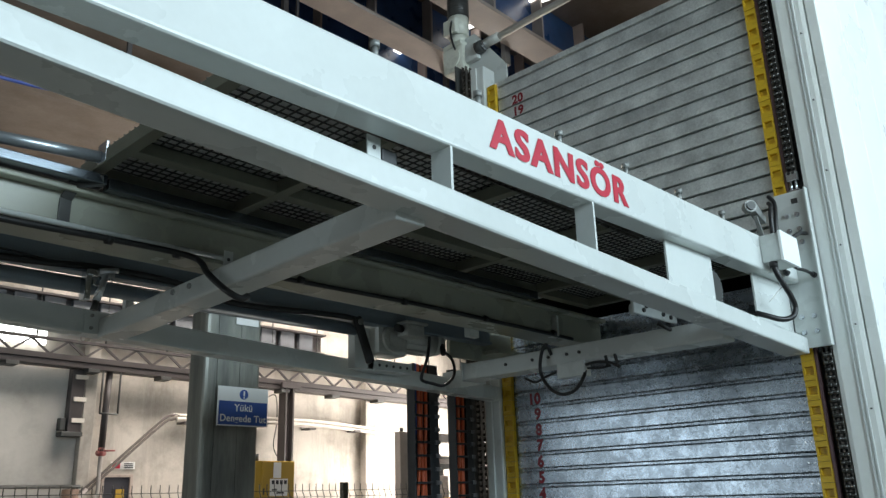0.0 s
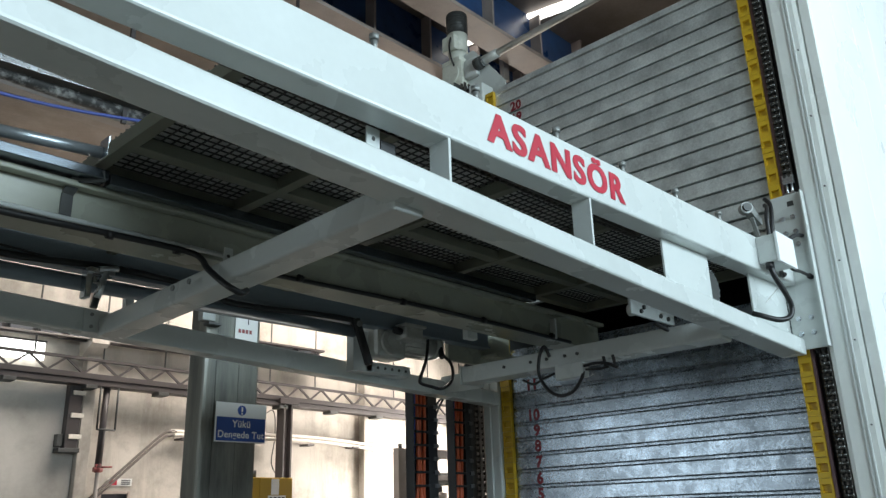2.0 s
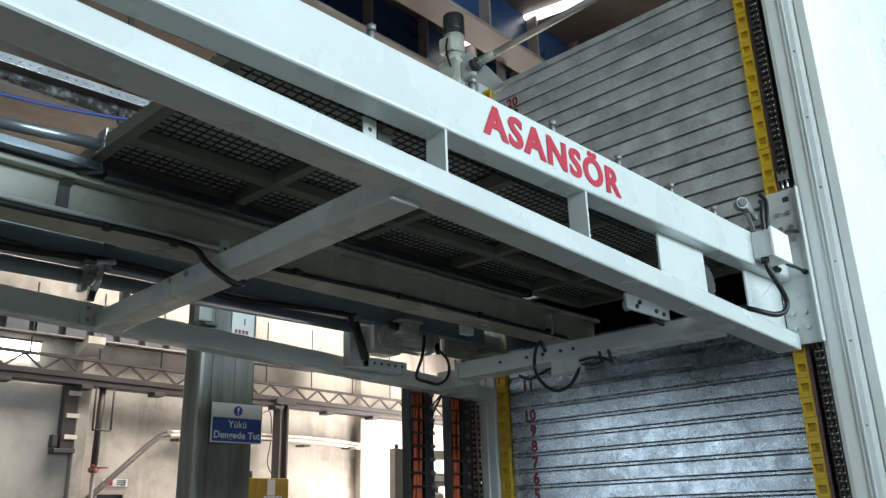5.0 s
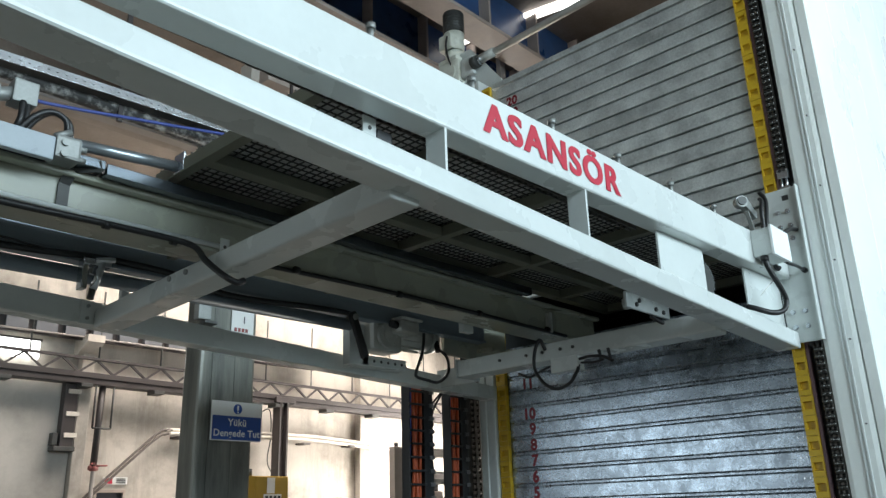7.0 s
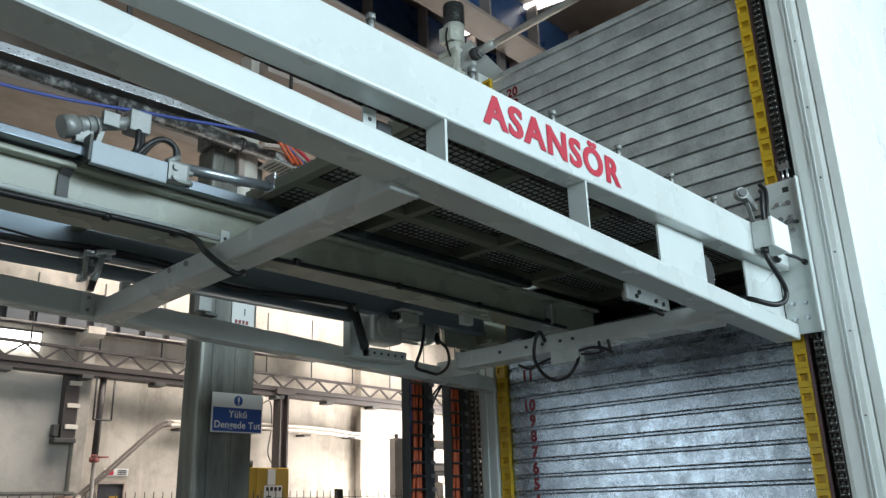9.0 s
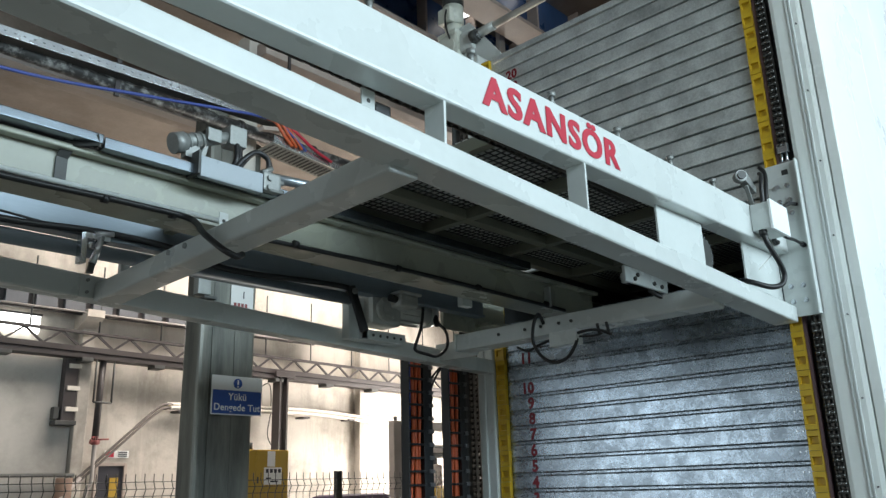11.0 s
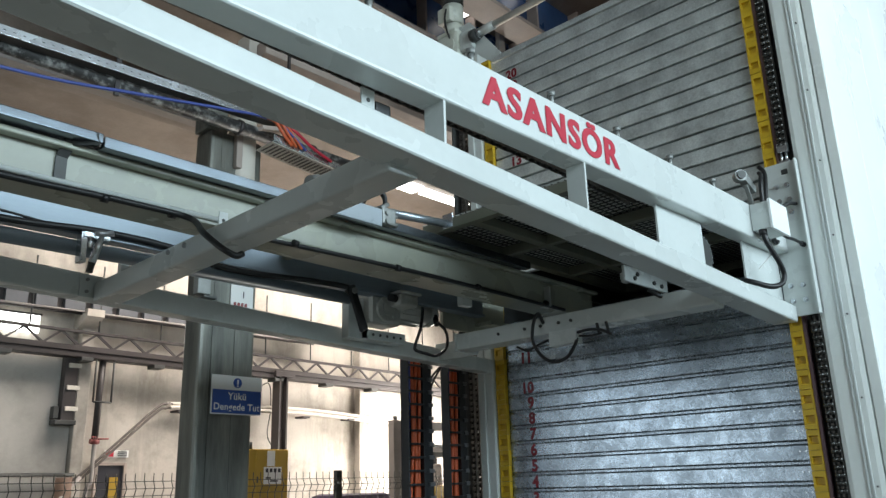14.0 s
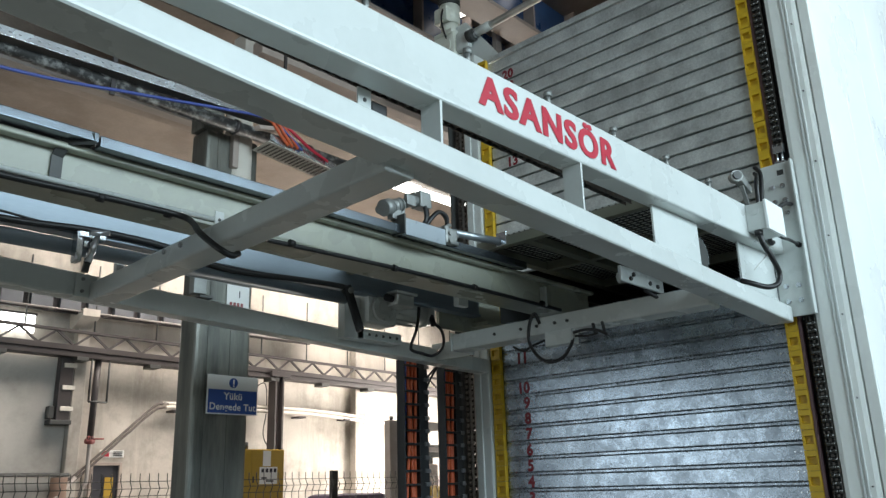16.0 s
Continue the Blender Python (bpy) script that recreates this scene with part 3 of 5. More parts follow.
# middle rail with its galvanised strip, conduit and straps
R_BOT, R_TOP = (2.645, -0.0085), (2.77, -0.004)
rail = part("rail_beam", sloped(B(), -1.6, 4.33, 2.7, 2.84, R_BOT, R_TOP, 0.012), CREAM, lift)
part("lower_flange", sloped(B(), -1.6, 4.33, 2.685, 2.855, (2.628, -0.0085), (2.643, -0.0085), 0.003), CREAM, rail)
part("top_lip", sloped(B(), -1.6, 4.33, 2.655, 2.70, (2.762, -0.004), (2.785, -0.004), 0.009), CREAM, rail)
part("end_cap", sloped(B(), -1.6, 1.085, 2.60, 2.70, (2.787, 0.0), (2.822, 0.0), 0.004), RUNNER, rail, "dull grey end section")
part("running_strip", sloped(B(), 1.09, 3.55, 2.60, 2.645, (2.775, -0.002), (2.817, -0.002), 0.003), RUNNER, rail, "galvanised running strip")
part("seal", sloped(B(), 1.09, 3.55, 2.645, 2.70, (2.787, -0.003), (2.80, -0.003), 0.002), BLACK, rail, "black rubber seal")
part("conduit", rod(B(), (-1.6, 2.68, 2.64), (1.61, 2.68, 2.64), 0.010, 10), PAINT, lift)
b = B()
for p, q in (((0.985, 2.692, 2.645), (0.985, 2.692, 2.735)), ((0.985, 2.692, 2.735), (1.0, 2.655, 2.79)), ((1.0, 2.655, 2.79), (1.07, 2.60, 2.797))):
    bar(b, p, q, (0, 1, 0.2), 0.006, 0.04, 0.001)
part("strap", b, DARK, lift, "dark steel strap")
cp = part("clip_plate", cuboid(B(), 1.553, 1.592, 2.597, 2.603, 2.505, 2.645, 0.002), PAINT, lift)
for z in (2.535, 2.61):
    part("hole", rod(B(), (1.572, 2.5955, z), (1.572, 2.6045, z), 0.007, 10), DARK, cp, "dark bolt hole")
for y in (2.62, 2.74):
    part("bolt", rod(B(), (1.424, y, 2.487), (1.431, y, 2.487), 0.011, 10), DULLALU, lift, "dull zinc bolt head")
part("clip_plate", cuboid(B(), 3.80, 3.815, 2.66, 2.70, 2.60, 2.72, 0.002), PAINT, lift)
part("clip_plate", cuboid(B(), 3.25, 3.33, 2.86, 2.90, 2.56, 2.64, 0.004), PAINT, lift)
part("cable", hose(B(), ((-1.6, 2.675, 2.612), (0.2, 2.675, 2.617), (0.80, 2.672, 2.612), (1.14, 2.672, 2.619), (1.37, 2.67, 2.62), (1.45, 2.64, 2.604), (1.453, 2.58, 2.566),
                         (1.424, 2.49, 2.508), (1.422, 2.41, 2.452), (1.43, 2.35, 2.41), (1.465, 2.33, 2.39), (1.498, 2.34, 2.405)), 0.012), BLACK, lift, "black cable")
part("cable", hose(B(), ((1.80, 2.69, 2.61), (2.58, 2.68, 2.618), (3.17, 2.68, 2.614), (3.90, 2.68, 2.604), (3.99, 2.70, 2.61)), 0.0105), BLACK, lift, "black cable")
for x in (0.30, 1.14, 1.40, 1.97, 2.58, 3.17, 3.78):
    part("cable_clip", rod(B(), (x - 0.012, 2.674, 2.616), (x + 0.012, 2.674, 2.614), 0.016, 10), BLACK, lift, "black cable clip")
# rear rail: galvanised channel and tube, cable, sensor
part("rear_channel", sloped(B(), -1.6, 3.95, 3.30, 3.36, (2.665, -0.002), (2.83, -0.002), 0.004), STRIP, lift, "galvanised rear channel")
part("rear_channel_lip", sloped(B(), -1.6, 3.95, 3.285, 3.30, (2.665, -0.002), (2.68, -0.002), 0.003), STRIP, lift, "galvanised rear channel")
# the darkened cream puts this corner's shade into the colour
part("end_bracket", cuboid(B(), 3.64, 4.26, 3.375, 3.40, 2.56, 2.83, 0.004), CREAM, lift)
part("end_bracket", cuboid(B(), 3.951, 4.26, 3.24, 3.374, 2.60, 2.625, 0.004), CREAM, lift)
part("rear_shaft", rod(B(), (-1.6, 3.3, 2.598), (2.80, 3.3, 2.612), 0.033, 18), STRIP, lift, "galvanised round shaft")
part("cable", hose(B(), ((-1.6, 3.27, 2.66), (0.4, 3.27, 2.668), (1.0, 3.27, 2.662), (1.38, 3.27, 2.688), (1.72, 3.27, 2.682), (2.02, 3.26, 2.632), (2.5, 3.26, 2.655),
                         (2.70, 3.26, 2.662), (2.77, 3.25, 2.655)), 0.015), BLACK, lift, "black cable")
part("cable", hose(B(), ((-1.6, 3.26, 2.695), (0.6, 3.26, 2.70), (1.2, 3.27, 2.68), (1.4, 3.27, 2.69)), 0.005), BLACK, lift, "thin black cable")
se = part("sensor", rod(B(), (1.375, 3.22, 2.655), (1.345, 3.22, 2.53), 0.016, 12), ZINC, lift, "zinc plated sensor on a clamp")
b = B()
cuboid(b, 1.295, 1.32, 3.22, 3.27, 2.53, 2.66, 0.003)
cuboid(b, 1.30, 1.41, 3.21, 3.26, 2.635, 2.66, 0.003)
cuboid(b, 1.33, 1.36, 3.235, 3.31, 2.60, 2.63, 0.003)
rod(b, (1.34, 3.21, 2.655), (1.42, 3.21, 2.67), 0.012, 8)
part("clamp", b, ZINC, se)
part("tip", rod(B(), (1.345, 3.22, 2.53), (1.338, 3.22, 2.49), 0.014, 10), DARK, se, "dark sensor tip")
part("clip_plate", cuboid(B(), 1.56, 1.60, 3.42, 3.45, 2.55, 2.63, 0.003), PAINT, lift)
# gear motor on the rear tube
gm = part("gear_motor", rod(B(), (3.30, 3.40, 2.60), (3.56, 3.40, 2.60), 0.078, 24), ALU, lift, "dusty cast aluminium gear motor")
for i in range(12):
    a = math.pi * 2 * i / 12
    b = bar(B(), (3.31, 3.40 + math.cos(a) * 0.08, 2.60 + math.sin(a) * 0.08), (3.50, 3.40 + math.cos(a) * 0.08, 2.60 + math.sin(a) * 0.08),
        (0, math.cos(a), math.sin(a)), 0.02, 0.006)
    part("cooling_fin", b, ALU, gm)
part("fan_cover", rod(B(), (3.56, 3.40, 2.60), (3.63, 3.40, 2.60), 0.086, 24, 0.07), ALU, gm)
b = cuboid(B(), 3.07, 3.30, 3.32, 3.48, 2.475, 2.665, 0.03)
rod(b, (3.17, 3.30, 2.565), (3.17, 3.33, 2.565), 0.075, 22)
rod(b, (3.17, 3.292, 2.565), (3.17, 3.30, 2.565), 0.04, 18)
for i in range(8):
    a = math.pi * 2 * i / 8
    rod(b, (3.17 + math.cos(a) * 0.062, 3.293, 2.565 + math.sin(a) * 0.062), (3.17 + math.cos(a) * 0.062, 3.30, 2.565 + math.sin(a) * 0.062), 0.007, 6)
part("gearbox", b, ALU, gm)
part("terminal_box", cuboid(B(), 3.185, 3.325, 3.205, 3.335, 2.575, 2.642, 0.012), ALU, gm)
part("terminal_lid", cuboid(B(), 3.17, 3.34, 3.19, 3.28, 2.643, 2.659, 0.005), ALU, gm)
part("cable_gland", rod(B(), (3.14, 3.25, 2.62), (3.185, 3.25, 2.615), 0.022, 10), BLACK, gm, "black cable gland")
for ob in [gm] + list(gm.children):
    ob.data.transform(Matrix.Translation((-0.075, 0, 0.03)))
part("base_rail", cuboid(B(), 2.98, 3.33, 3.40, 3.50, 2.425, 2.485, 0.004), PAINT, gm)
for i in range(5):
    part("bolt_hole", rod(B(), (3.07 + 0.055 * i, 3.397, 2.455), (3.07 + 0.055 * i, 3.402, 2.455), 0.009, 8), DARK, gm, "dark bolt hole")
mp = part("mount_plate", cuboid(B(), 2.885, 3.03, 3.40, 3.46, 2.42, 2.66, 0.005), PAINT, lift)
part("arm", bar(B(), (2.762, 3.24, 2.668), (2.862, 3.24, 2.425), (0, 1, 0), 0.03, 0.052, 0.014), BLACK, mp, "black lever arm")
part("pin", rod(B(), (2.776, 3.215, 2.638), (2.776, 3.285, 2.638), 0.017, 14), DULLALU, mp, "bright pivot pin")
part("cable", hose(B(), ((3.33, 3.25, 2.63), (3.335, 3.255, 2.60), (3.32, 3.26, 2.50), (3.292, 3.28, 2.40), (3.30, 3.28, 2.37), (3.38, 3.28, 2.36), (3.47, 3.28, 2.355),
                         (3.55, 3.28, 2.40), (3.575, 3.28, 2.46), (3.555, 3.28, 2.52), (3.51, 3.30, 2.565)), 0.0095), BLACK, lift, "black cable")
part("cable_gland", rod(B(), (3.505, 3.30, 2.55), (3.52, 3.33, 2.61), 0.018, 8), BLACK, lift, "black cable gland")
# fittings on the end cross tube
part("joint_plate", cuboid(B(), 3.53, 3.745, 3.18, 3.19, 2.375, 2.485, 0.002), PAINT, lift)
part("joint_plate", cuboid(B(), 3.732, 3.745, 3.191, 3.53, 2.375, 2.485, 0.002), PAINT, lift)
for y in (2.35, 2.43, 2.55, 2.66, 2.85):
    part("bolt", rod(B(), (3.532, y, 2.43), (3.542, y, 2.43), 0.009, 8), DARK, lift, "dark bolt head")
b = cuboid(B(), 3.51, 3.96, 1.985, 2.005, 2.575, 2.66, 0.009)
rod(b, (3.60, 2.004, 2.615), (3.60, 2.05, 2.615), 0.03, 14)
bb = part("bearing_plate", b, PAINT, lift)
for x, z in ((3.60, 2.60), (3.63, 2.625), (3.80, 2.605), (3.88, 2.60)):
    part("bolt", rod(B(), (x, 1.975, z), (x, 1.986, z), 0.012, 6), DARK, bb, "dark bolt head")
part("cable", hose(B(), ((3.50, 1.86, 2.50), (3.54, 1.82, 2.465), (3.60, 1.78, 2.45), (3.66, 1.70, 2.455), (3.67, 1.64, 2.47)), 0.010), BLACK, lift, "black cable")
part("sensor_box", cuboid(B(), 3.50, 3.56, 2.30, 2.475, 2.30, 2.379, 0.005), PAINT, lift)
part("cable", hose(B(), ((3.54, 2.53, 2.44), (3.515, 2.545, 2.495), (3.50, 2.57, 2.44), (3.495, 2.576, 2.345), (3.495, 2.525, 2.259), (3.495, 2.446, 2.216), (3.495, 2.361, 2.232),
                         (3.50, 2.31, 2.29), (3.515, 2.307, 2.325)), 0.0095), BLACK, lift, "black cable")
part("cable", hose(B(), ((3.52, 2.47, 2.345), (3.50, 2.55, 2.32), (3.50, 2.62, 2.30), (3.50, 2.69, 2.33)), 0.007), BLACK, lift, "black cable")
part("cable", hose(B(), ((3.515, 2.30, 2.355), (3.51, 2.23, 2.358), (3.51, 2.16, 2.348), (3.515, 2.10, 2.318)), 0.008), BLACK, lift, "black cable")
part("cable", hose(B(), ((3.515, 2.29, 2.335), (3.51, 2.21, 2.325), (3.51, 2.15, 2.33)), 0.006), BLACK, lift, "black cable")
for y in (2.165, 2.11):
    part("cable_tie", bar(B(), (3.513, y, 2.325), (3.513, y + 0.012, 2.385), (0, 1, 0), 0.012, 0.012), BLACK, lift, "black cable tie")
part("drive_chain", chain(B(), 1.60, 2.756, -1.4, 2.95, along="x", strands=1, w=0.03), CHAIN, lift, "oiled drive chain")

# ---- sliding trays ----


def mesh_tray(x0, x1, y0, y1, z):
    """Framed wire mesh tray with a deck sheet on it."""
    t = thing("sliding_tray", (2.5, 2.1, 2.74), "olive framed wire mesh tray with a grey deck", "tray")
    part("deck_sheet", cuboid(B(), x0 + 0.02, x1, y0 - 0.03, y1 + 0.045, z + 0.060, z + 0.065), DECK, t, "grey deck sheet")
    for y in (y0, 2.42, y1):
        part("side_bar", cuboid(B(), x0 + 0.045, x1, y - 0.03, y + 0.03, z, z + 0.045, 0.003), OLIVE, t)
    for step in (0.0, 0.60, 1.25, 1.93, 2.62, x1 - x0 - 0.045):
        x = x0 + step
        part("cross_bar", cuboid(B(), x, x + 0.045, y0 - 0.02, y1 + 0.02, z - 0.003, z + 0.05, 0.003), OLIVE, t)
    b = B()
    x = x0 + 0.05
    while x < x1:
        cuboid(b, x - 0.0022, x + 0.0022, y0, y1, z + 0.047, z + 0.0514)
        x += 0.037
    y = y0 + 0.01
    while y < y1:
        cuboid(b, x0, x1, y - 0.0022, y + 0.0022, z + 0.0516, z + 0.056)
        y += 0.037
    part("wire_mesh", b, WIRE, t, "dark wire mesh")
    return t


PUSHROD = material("dull zinc rod", (0.36, 0.40, 0.43), 0.34, metal=0.8, var=0.15, scale=8, bump=0.02)
tray = mesh_tray(1.04, 4.25, 1.62, 2.72, 2.842)
# pusher that draws the tray: plate box, drive, hoses and push rod
D = 2.241
pu = part("pusher", cuboid(B(), 2.56 - D, 2.84 - D, 2.57, 2.596, 2.757, 2.842, 0.005), BOXBLUE, tray, "blue grey enamelled pusher carriage")
part("top_plate", cuboid(B(), 2.56 - D, 2.84 - D, 2.596, 2.74, 2.822, 2.842, 0.003), BOXBLUE, pu)
b = B()
cuboid(b, 2.842 - D, 2.93 - D, 2.57, 2.66, 2.775, 2.86, 0.012)
for y in (2.585, 2.62, 2.655):
    rod(b, (2.84 - D, y, 2.85), (2.89 - D, y, 2.88), 0.011, 8)
for z in (2.79, 2.83):
    rod(b, (2.92 - D, 2.59, z), (2.95 - D, 2.59, z), 0.011, 8)
    rod(b, (2.87 - D, 2.56, z), (2.87 - D, 2.575, z), 0.013, 8)
part("valve_block", b, DULLALU, pu, "cast valve block")
b = rod(B(), (2.475 - D, 2.64, 2.887), (2.52 - D, 2.64, 2.905), 0.042, 16)
rod(b, (2.52 - D, 2.64, 2.905), (2.60 - D, 2.64, 2.938), 0.034, 16, 0.028)
rod(b, (2.60 - D, 2.64, 2.938), (2.73 - D, 2.64, 2.99), 0.025, 14)
part("drive", b, DULLALU, pu, "dull cast metal drive")
for k in range(3):
    x = 2.53 - D + 0.027 * k
    part("fin", rod(B(), (x, 2.64, 2.909 + 0.011 * k), (x + 0.006, 2.64, 2.9115 + 0.011 * k), 0.036, 14), DULLALU, pu)
part("drive_head", cuboid(B(), 2.70 - D, 2.78 - D, 2.605, 2.675, 2.945, 3.03, 0.006), DULLALU, pu)
part("second_tube", rod(B(), (2.50 - D, 2.70, 2.90), (2.62 - D, 2.70, 2.95), 0.022, 14), DULLALU, pu)
part("foot", cuboid(B(), 2.52 - D, 2.58 - D, 2.62, 2.66, 2.843, 2.90, 0.004), DULLALU, pu)
part("port_block", cuboid(B(), 2.60 - D, 2.66 - D, 2.60, 2.625, 2.93, 2.985, 0.004), DULLALU, pu)
part("stay", bar(B(), (2.60 - D, 2.66, 2.843), (2.62 - D, 2.66, 2.935), (0, 1, 0), 0.04, 0.02, 0.002), DULLALU, pu)
for pts in (((2.735 - D, 2.61, 2.95), (2.73 - D, 2.60, 2.88), (2.72 - D, 2.62, 2.842)), ((2.755 - D, 2.62, 2.95), (2.75 - D, 2.61, 2.88), (2.75 - D, 2.64, 2.842)),
            ((2.73 - D, 2.61, 2.842), (2.77 - D, 2.59, 2.90), (2.82 - D, 2.59, 2.935), (2.87 - D, 2.59, 2.92), (2.885 - D, 2.60, 2.86)),
            ((2.75 - D, 2.63, 2.842), (2.79 - D, 2.61, 2.91), (2.84 - D, 2.61, 2.945), (2.89 - D, 2.61, 2.92), (2.905 - D, 2.62, 2.86))):
    part("hose", hose(B(), pts, 0.011), BLACK, pu, "black hose")
part("bracket", cuboid(B(), 2.548 - D, 2.558 - D, 2.568, 2.66, 2.765, 2.862, 0.002), DARK, pu, "dark end bracket")
part("push_rod", rod(B(), (2.92 - D, 2.60, 2.85), (3.28 - D, 2.585, 2.873), 0.021, 14), PUSHROD, tray, "zinc plated push rod")
part("rod_flange", cuboid(B(), 3.28 - D, 3.289 - D, 2.53, 2.60, 2.845, 2.92, 0.002), ZINC, tray, "zinc rod flange")

back_tray = thing("sliding_tray", (2.5, 3.15, 2.74), "grey sheet tray on the rear rails", "tray")
part("deck_sheet", cuboid(B(), 0.55, 4.2, 2.87, 3.28, 2.775, 2.781), DECK, back_tray)
part("edge_bar", cuboid(B(), 0.55, 0.595, 2.87, 3.28, 2.745, 2.774, 0.003), OLIVE, back_tray)
for x in (1.39, 2.3, 3.2, 4.15):
    part("cross_bar", cuboid(B(), x, x + 0.04, 2.87, 3.28, 2.75, 2.774, 0.003), OLIVE, back_tray)

# ---- support column with its signs ----
column = thing("support_column", (3.0, 5.15, 0), "streaked grey steel clad support column", "column")
part("shaft", cuboid(B(), 2.83, 3.27, 4.9, 5.12, 0, 4.2, 0.025), STREAK, column)
part("head", cuboid(B(), 2.80, 2.98, 4.92, 5.1, 4.2, 4.75, 0.02), STREAK, column)
part("pale_sleeve", rod(B(), (3.13, 4.96, 3.35), (3.13, 4.96, 4.42), 0.105, 24), PIPEPAINT, column, "pale painted sleeve")
cbk = part("bracket", cuboid(B(), 2.755, 2.855, 4.83, 4.898, 2.92, 3.05, 0.008), DULLALU, column, "dull cast bracket")
part("rim", cuboid(B(), 2.745, 2.865, 4.815, 4.829, 3.035, 3.06, 0.004), DULLALU, cbk)
part("foot", cuboid(B(), 2.80, 2.90, 4.82, 4.898, 2.895, 2.915, 0.004), DARK, cbk, "dark foot plate")
for x in (2.92, 3.10):
    part("seam", cuboid(B(), x, x + 0.008, 4.895, 4.905, 0, 4.2), STREAK, column)
sign = thing("sign", (3.12, 4.88, 2.12), "white and blue warning sign on the steel column", "sign")
part("board", cuboid(B(), 2.922, 3.328, 4.872, 4.878, 2.118, 2.385, 0.002), PAPER, sign)
part("blue_field", cuboid(B(), 2.932, 3.318, 4.868, 4.871, 2.126, 2.285, 0.0), SIGNBLUE, sign, "blue lower field")
disc = part("disc", rod(B(), (3.125, 4.867, 2.335), (3.125, 4.871, 2.335), 0.034, 24), SIGNBLUE, sign, "blue round symbol")
b = cuboid(B(), 3.119, 3.131, 4.8645, 4.8665, 2.325, 2.358)
rod(b, (3.125, 4.8645, 2.313), (3.125, 4.8665, 2.313), 0.006, 10)
part("exclamation_mark", b, PAPER, disc, "white exclamation mark")
part("writing", letters("Yükü", 0.068, 0.0005, 0.001, upright(3.125, 4.8665, 2.220, "y")), PAPER, sign, "white letters")
part("writing", letters("Dengede Tut", 0.066, 0.0005, 0.001, upright(3.125, 4.8665, 2.148, "y")), PAPER, sign, "white letters")
note = thing("paper_notice", (3.15, 4.88, 2.87), "white paper notice on the steel column", "notice")
part("sheet", cuboid(B(), 3.05, 3.235, 4.888, 4.894, 2.83, 3.04), PAPER, note)
part("print_bar", cuboid(B(), 3.15, 3.157, 4.885, 4.8875, 2.95, 3.0), INK, note, "dark print bar")
for i in range(4):
    part("print_bar", cuboid(B(), 3.075 + 0.03 * i, 3.095 + 0.03 * i, 4.885, 4.8875, 2.885, 2.912), REDVALVE, note, "dull red print bar")

# ---- overhead services: cable tray, cables, pipe ----
ct = thing("cable_tray", (1.5, 4.6, 4.1), "perforated galvanised cable tray under the roof", "cable tray")
part("side", sloped(B(), -3.0, 3.25, 4.60, 4.606, (4.152, 0.032), (4.212, 0.032), 0.001), ZINC, ct)
part("side", sloped(B(), -3.0, 3.25, 4.69, 4.696, (4.152, 0.032), (4.212, 0.032), 0.001), ZINC, ct)
part("base", sloped(B(), -3.0, 3.25, 4.606, 4.69, (4.152, 0.032), (4.156, 0.032)), DARK, ct)
for x in (-2.0, 0.0, 2.0):
    part("hanger", cuboid(B(), x, x + 0.03, 4.697, 4.72, 4.10, 6.39), GREYSTEEL, ct)
b = B()
for i in range(110):
    x = -2.9 + 0.055 * i
    cuboid(b, x, x + 0.014, 4.5985, 4.6005, 4.179 + 0.032 * x, 4.184 + 0.032 * x)
part("slotting", b, DARK, ct, "dark slots")["kind"] = "stuff"
ct2 = thing("cable_tray", (3.5, 4.6, 4.05), "short perforated galvanised cable tray", "cable tray")
part("side", bar(B(), (3.17, 4.6, 4.13), (3.80, 4.6, 4.065), (0, 1, 0), 0.005, 0.05), ZINC, ct2)
part("base", bar(B(), (3.17, 4.72, 4.10), (3.80, 4.72, 4.04), (0, 1, 0), 0.22, 0.006), ALU, ct2)
part("hanger", cuboid(B(), 3.30, 3.32, 4.62, 4.64, 4.10, 6.39), GREYSTEEL, ct2)
b = B()
for i in range(16):
    bar(b, (3.20 + 0.036 * i, 4.64, 4.0945 - 0.0036 * i), (3.20 + 0.036 * i, 4.80, 4.0945 - 0.0036 * i), (1, 0, 0), 0.014, 0.004)
part("slotting", b, DARK, ct2, "dark slots")["kind"] = "stuff"
for k, (m, pts) in enumerate((
        (ORANGE, ((3.06, 4.62, 4.28), (3.16, 4.58, 4.25), (3.24, 4.57, 4.16), (3.32, 4.58, 4.10))),
        (ORANGE, ((3.09, 4.60, 4.29), (3.19, 4.56, 4.25), (3.27, 4.56, 4.17), (3.36, 4.58, 4.10))),
        (ORANGE, ((3.12, 4.60, 4.30), (3.22, 4.56, 4.26), (3.31, 4.56, 4.18), (3.41, 4.58, 4.10))),
        (RED, ((3.12, 4.60, 4.29), (3.30, 4.55, 4.22), (3.50, 4.56, 4.13), (3.70, 4.58, 4.08))))):
    solo("cable", hose(B(), pts, 0.012), m, "orange cable dropping from the cable tray" if m is ORANGE else "red cable dropping from the cable tray", "cable", "hanging cables")
solo("cable", hose(B(), ((-3, 4.58, 3.93), (0.0, 4.58, 3.95), (1.29, 4.58, 3.975), (2.13, 4.58, 4.10), (2.7, 4.58, 4.20), (3.14, 4.58, 4.262), (3.3, 4.56, 4.18), (3.45, 4.58, 4.10)), 0.011),
     BLUECABLE, "blue cable slung below the cable tray", "cable", "hanging cables")
pipe = thing("air_pipe", (3.9, 4.7, 4.2), "black pipe with flaking white paint under the roof", "pipe")
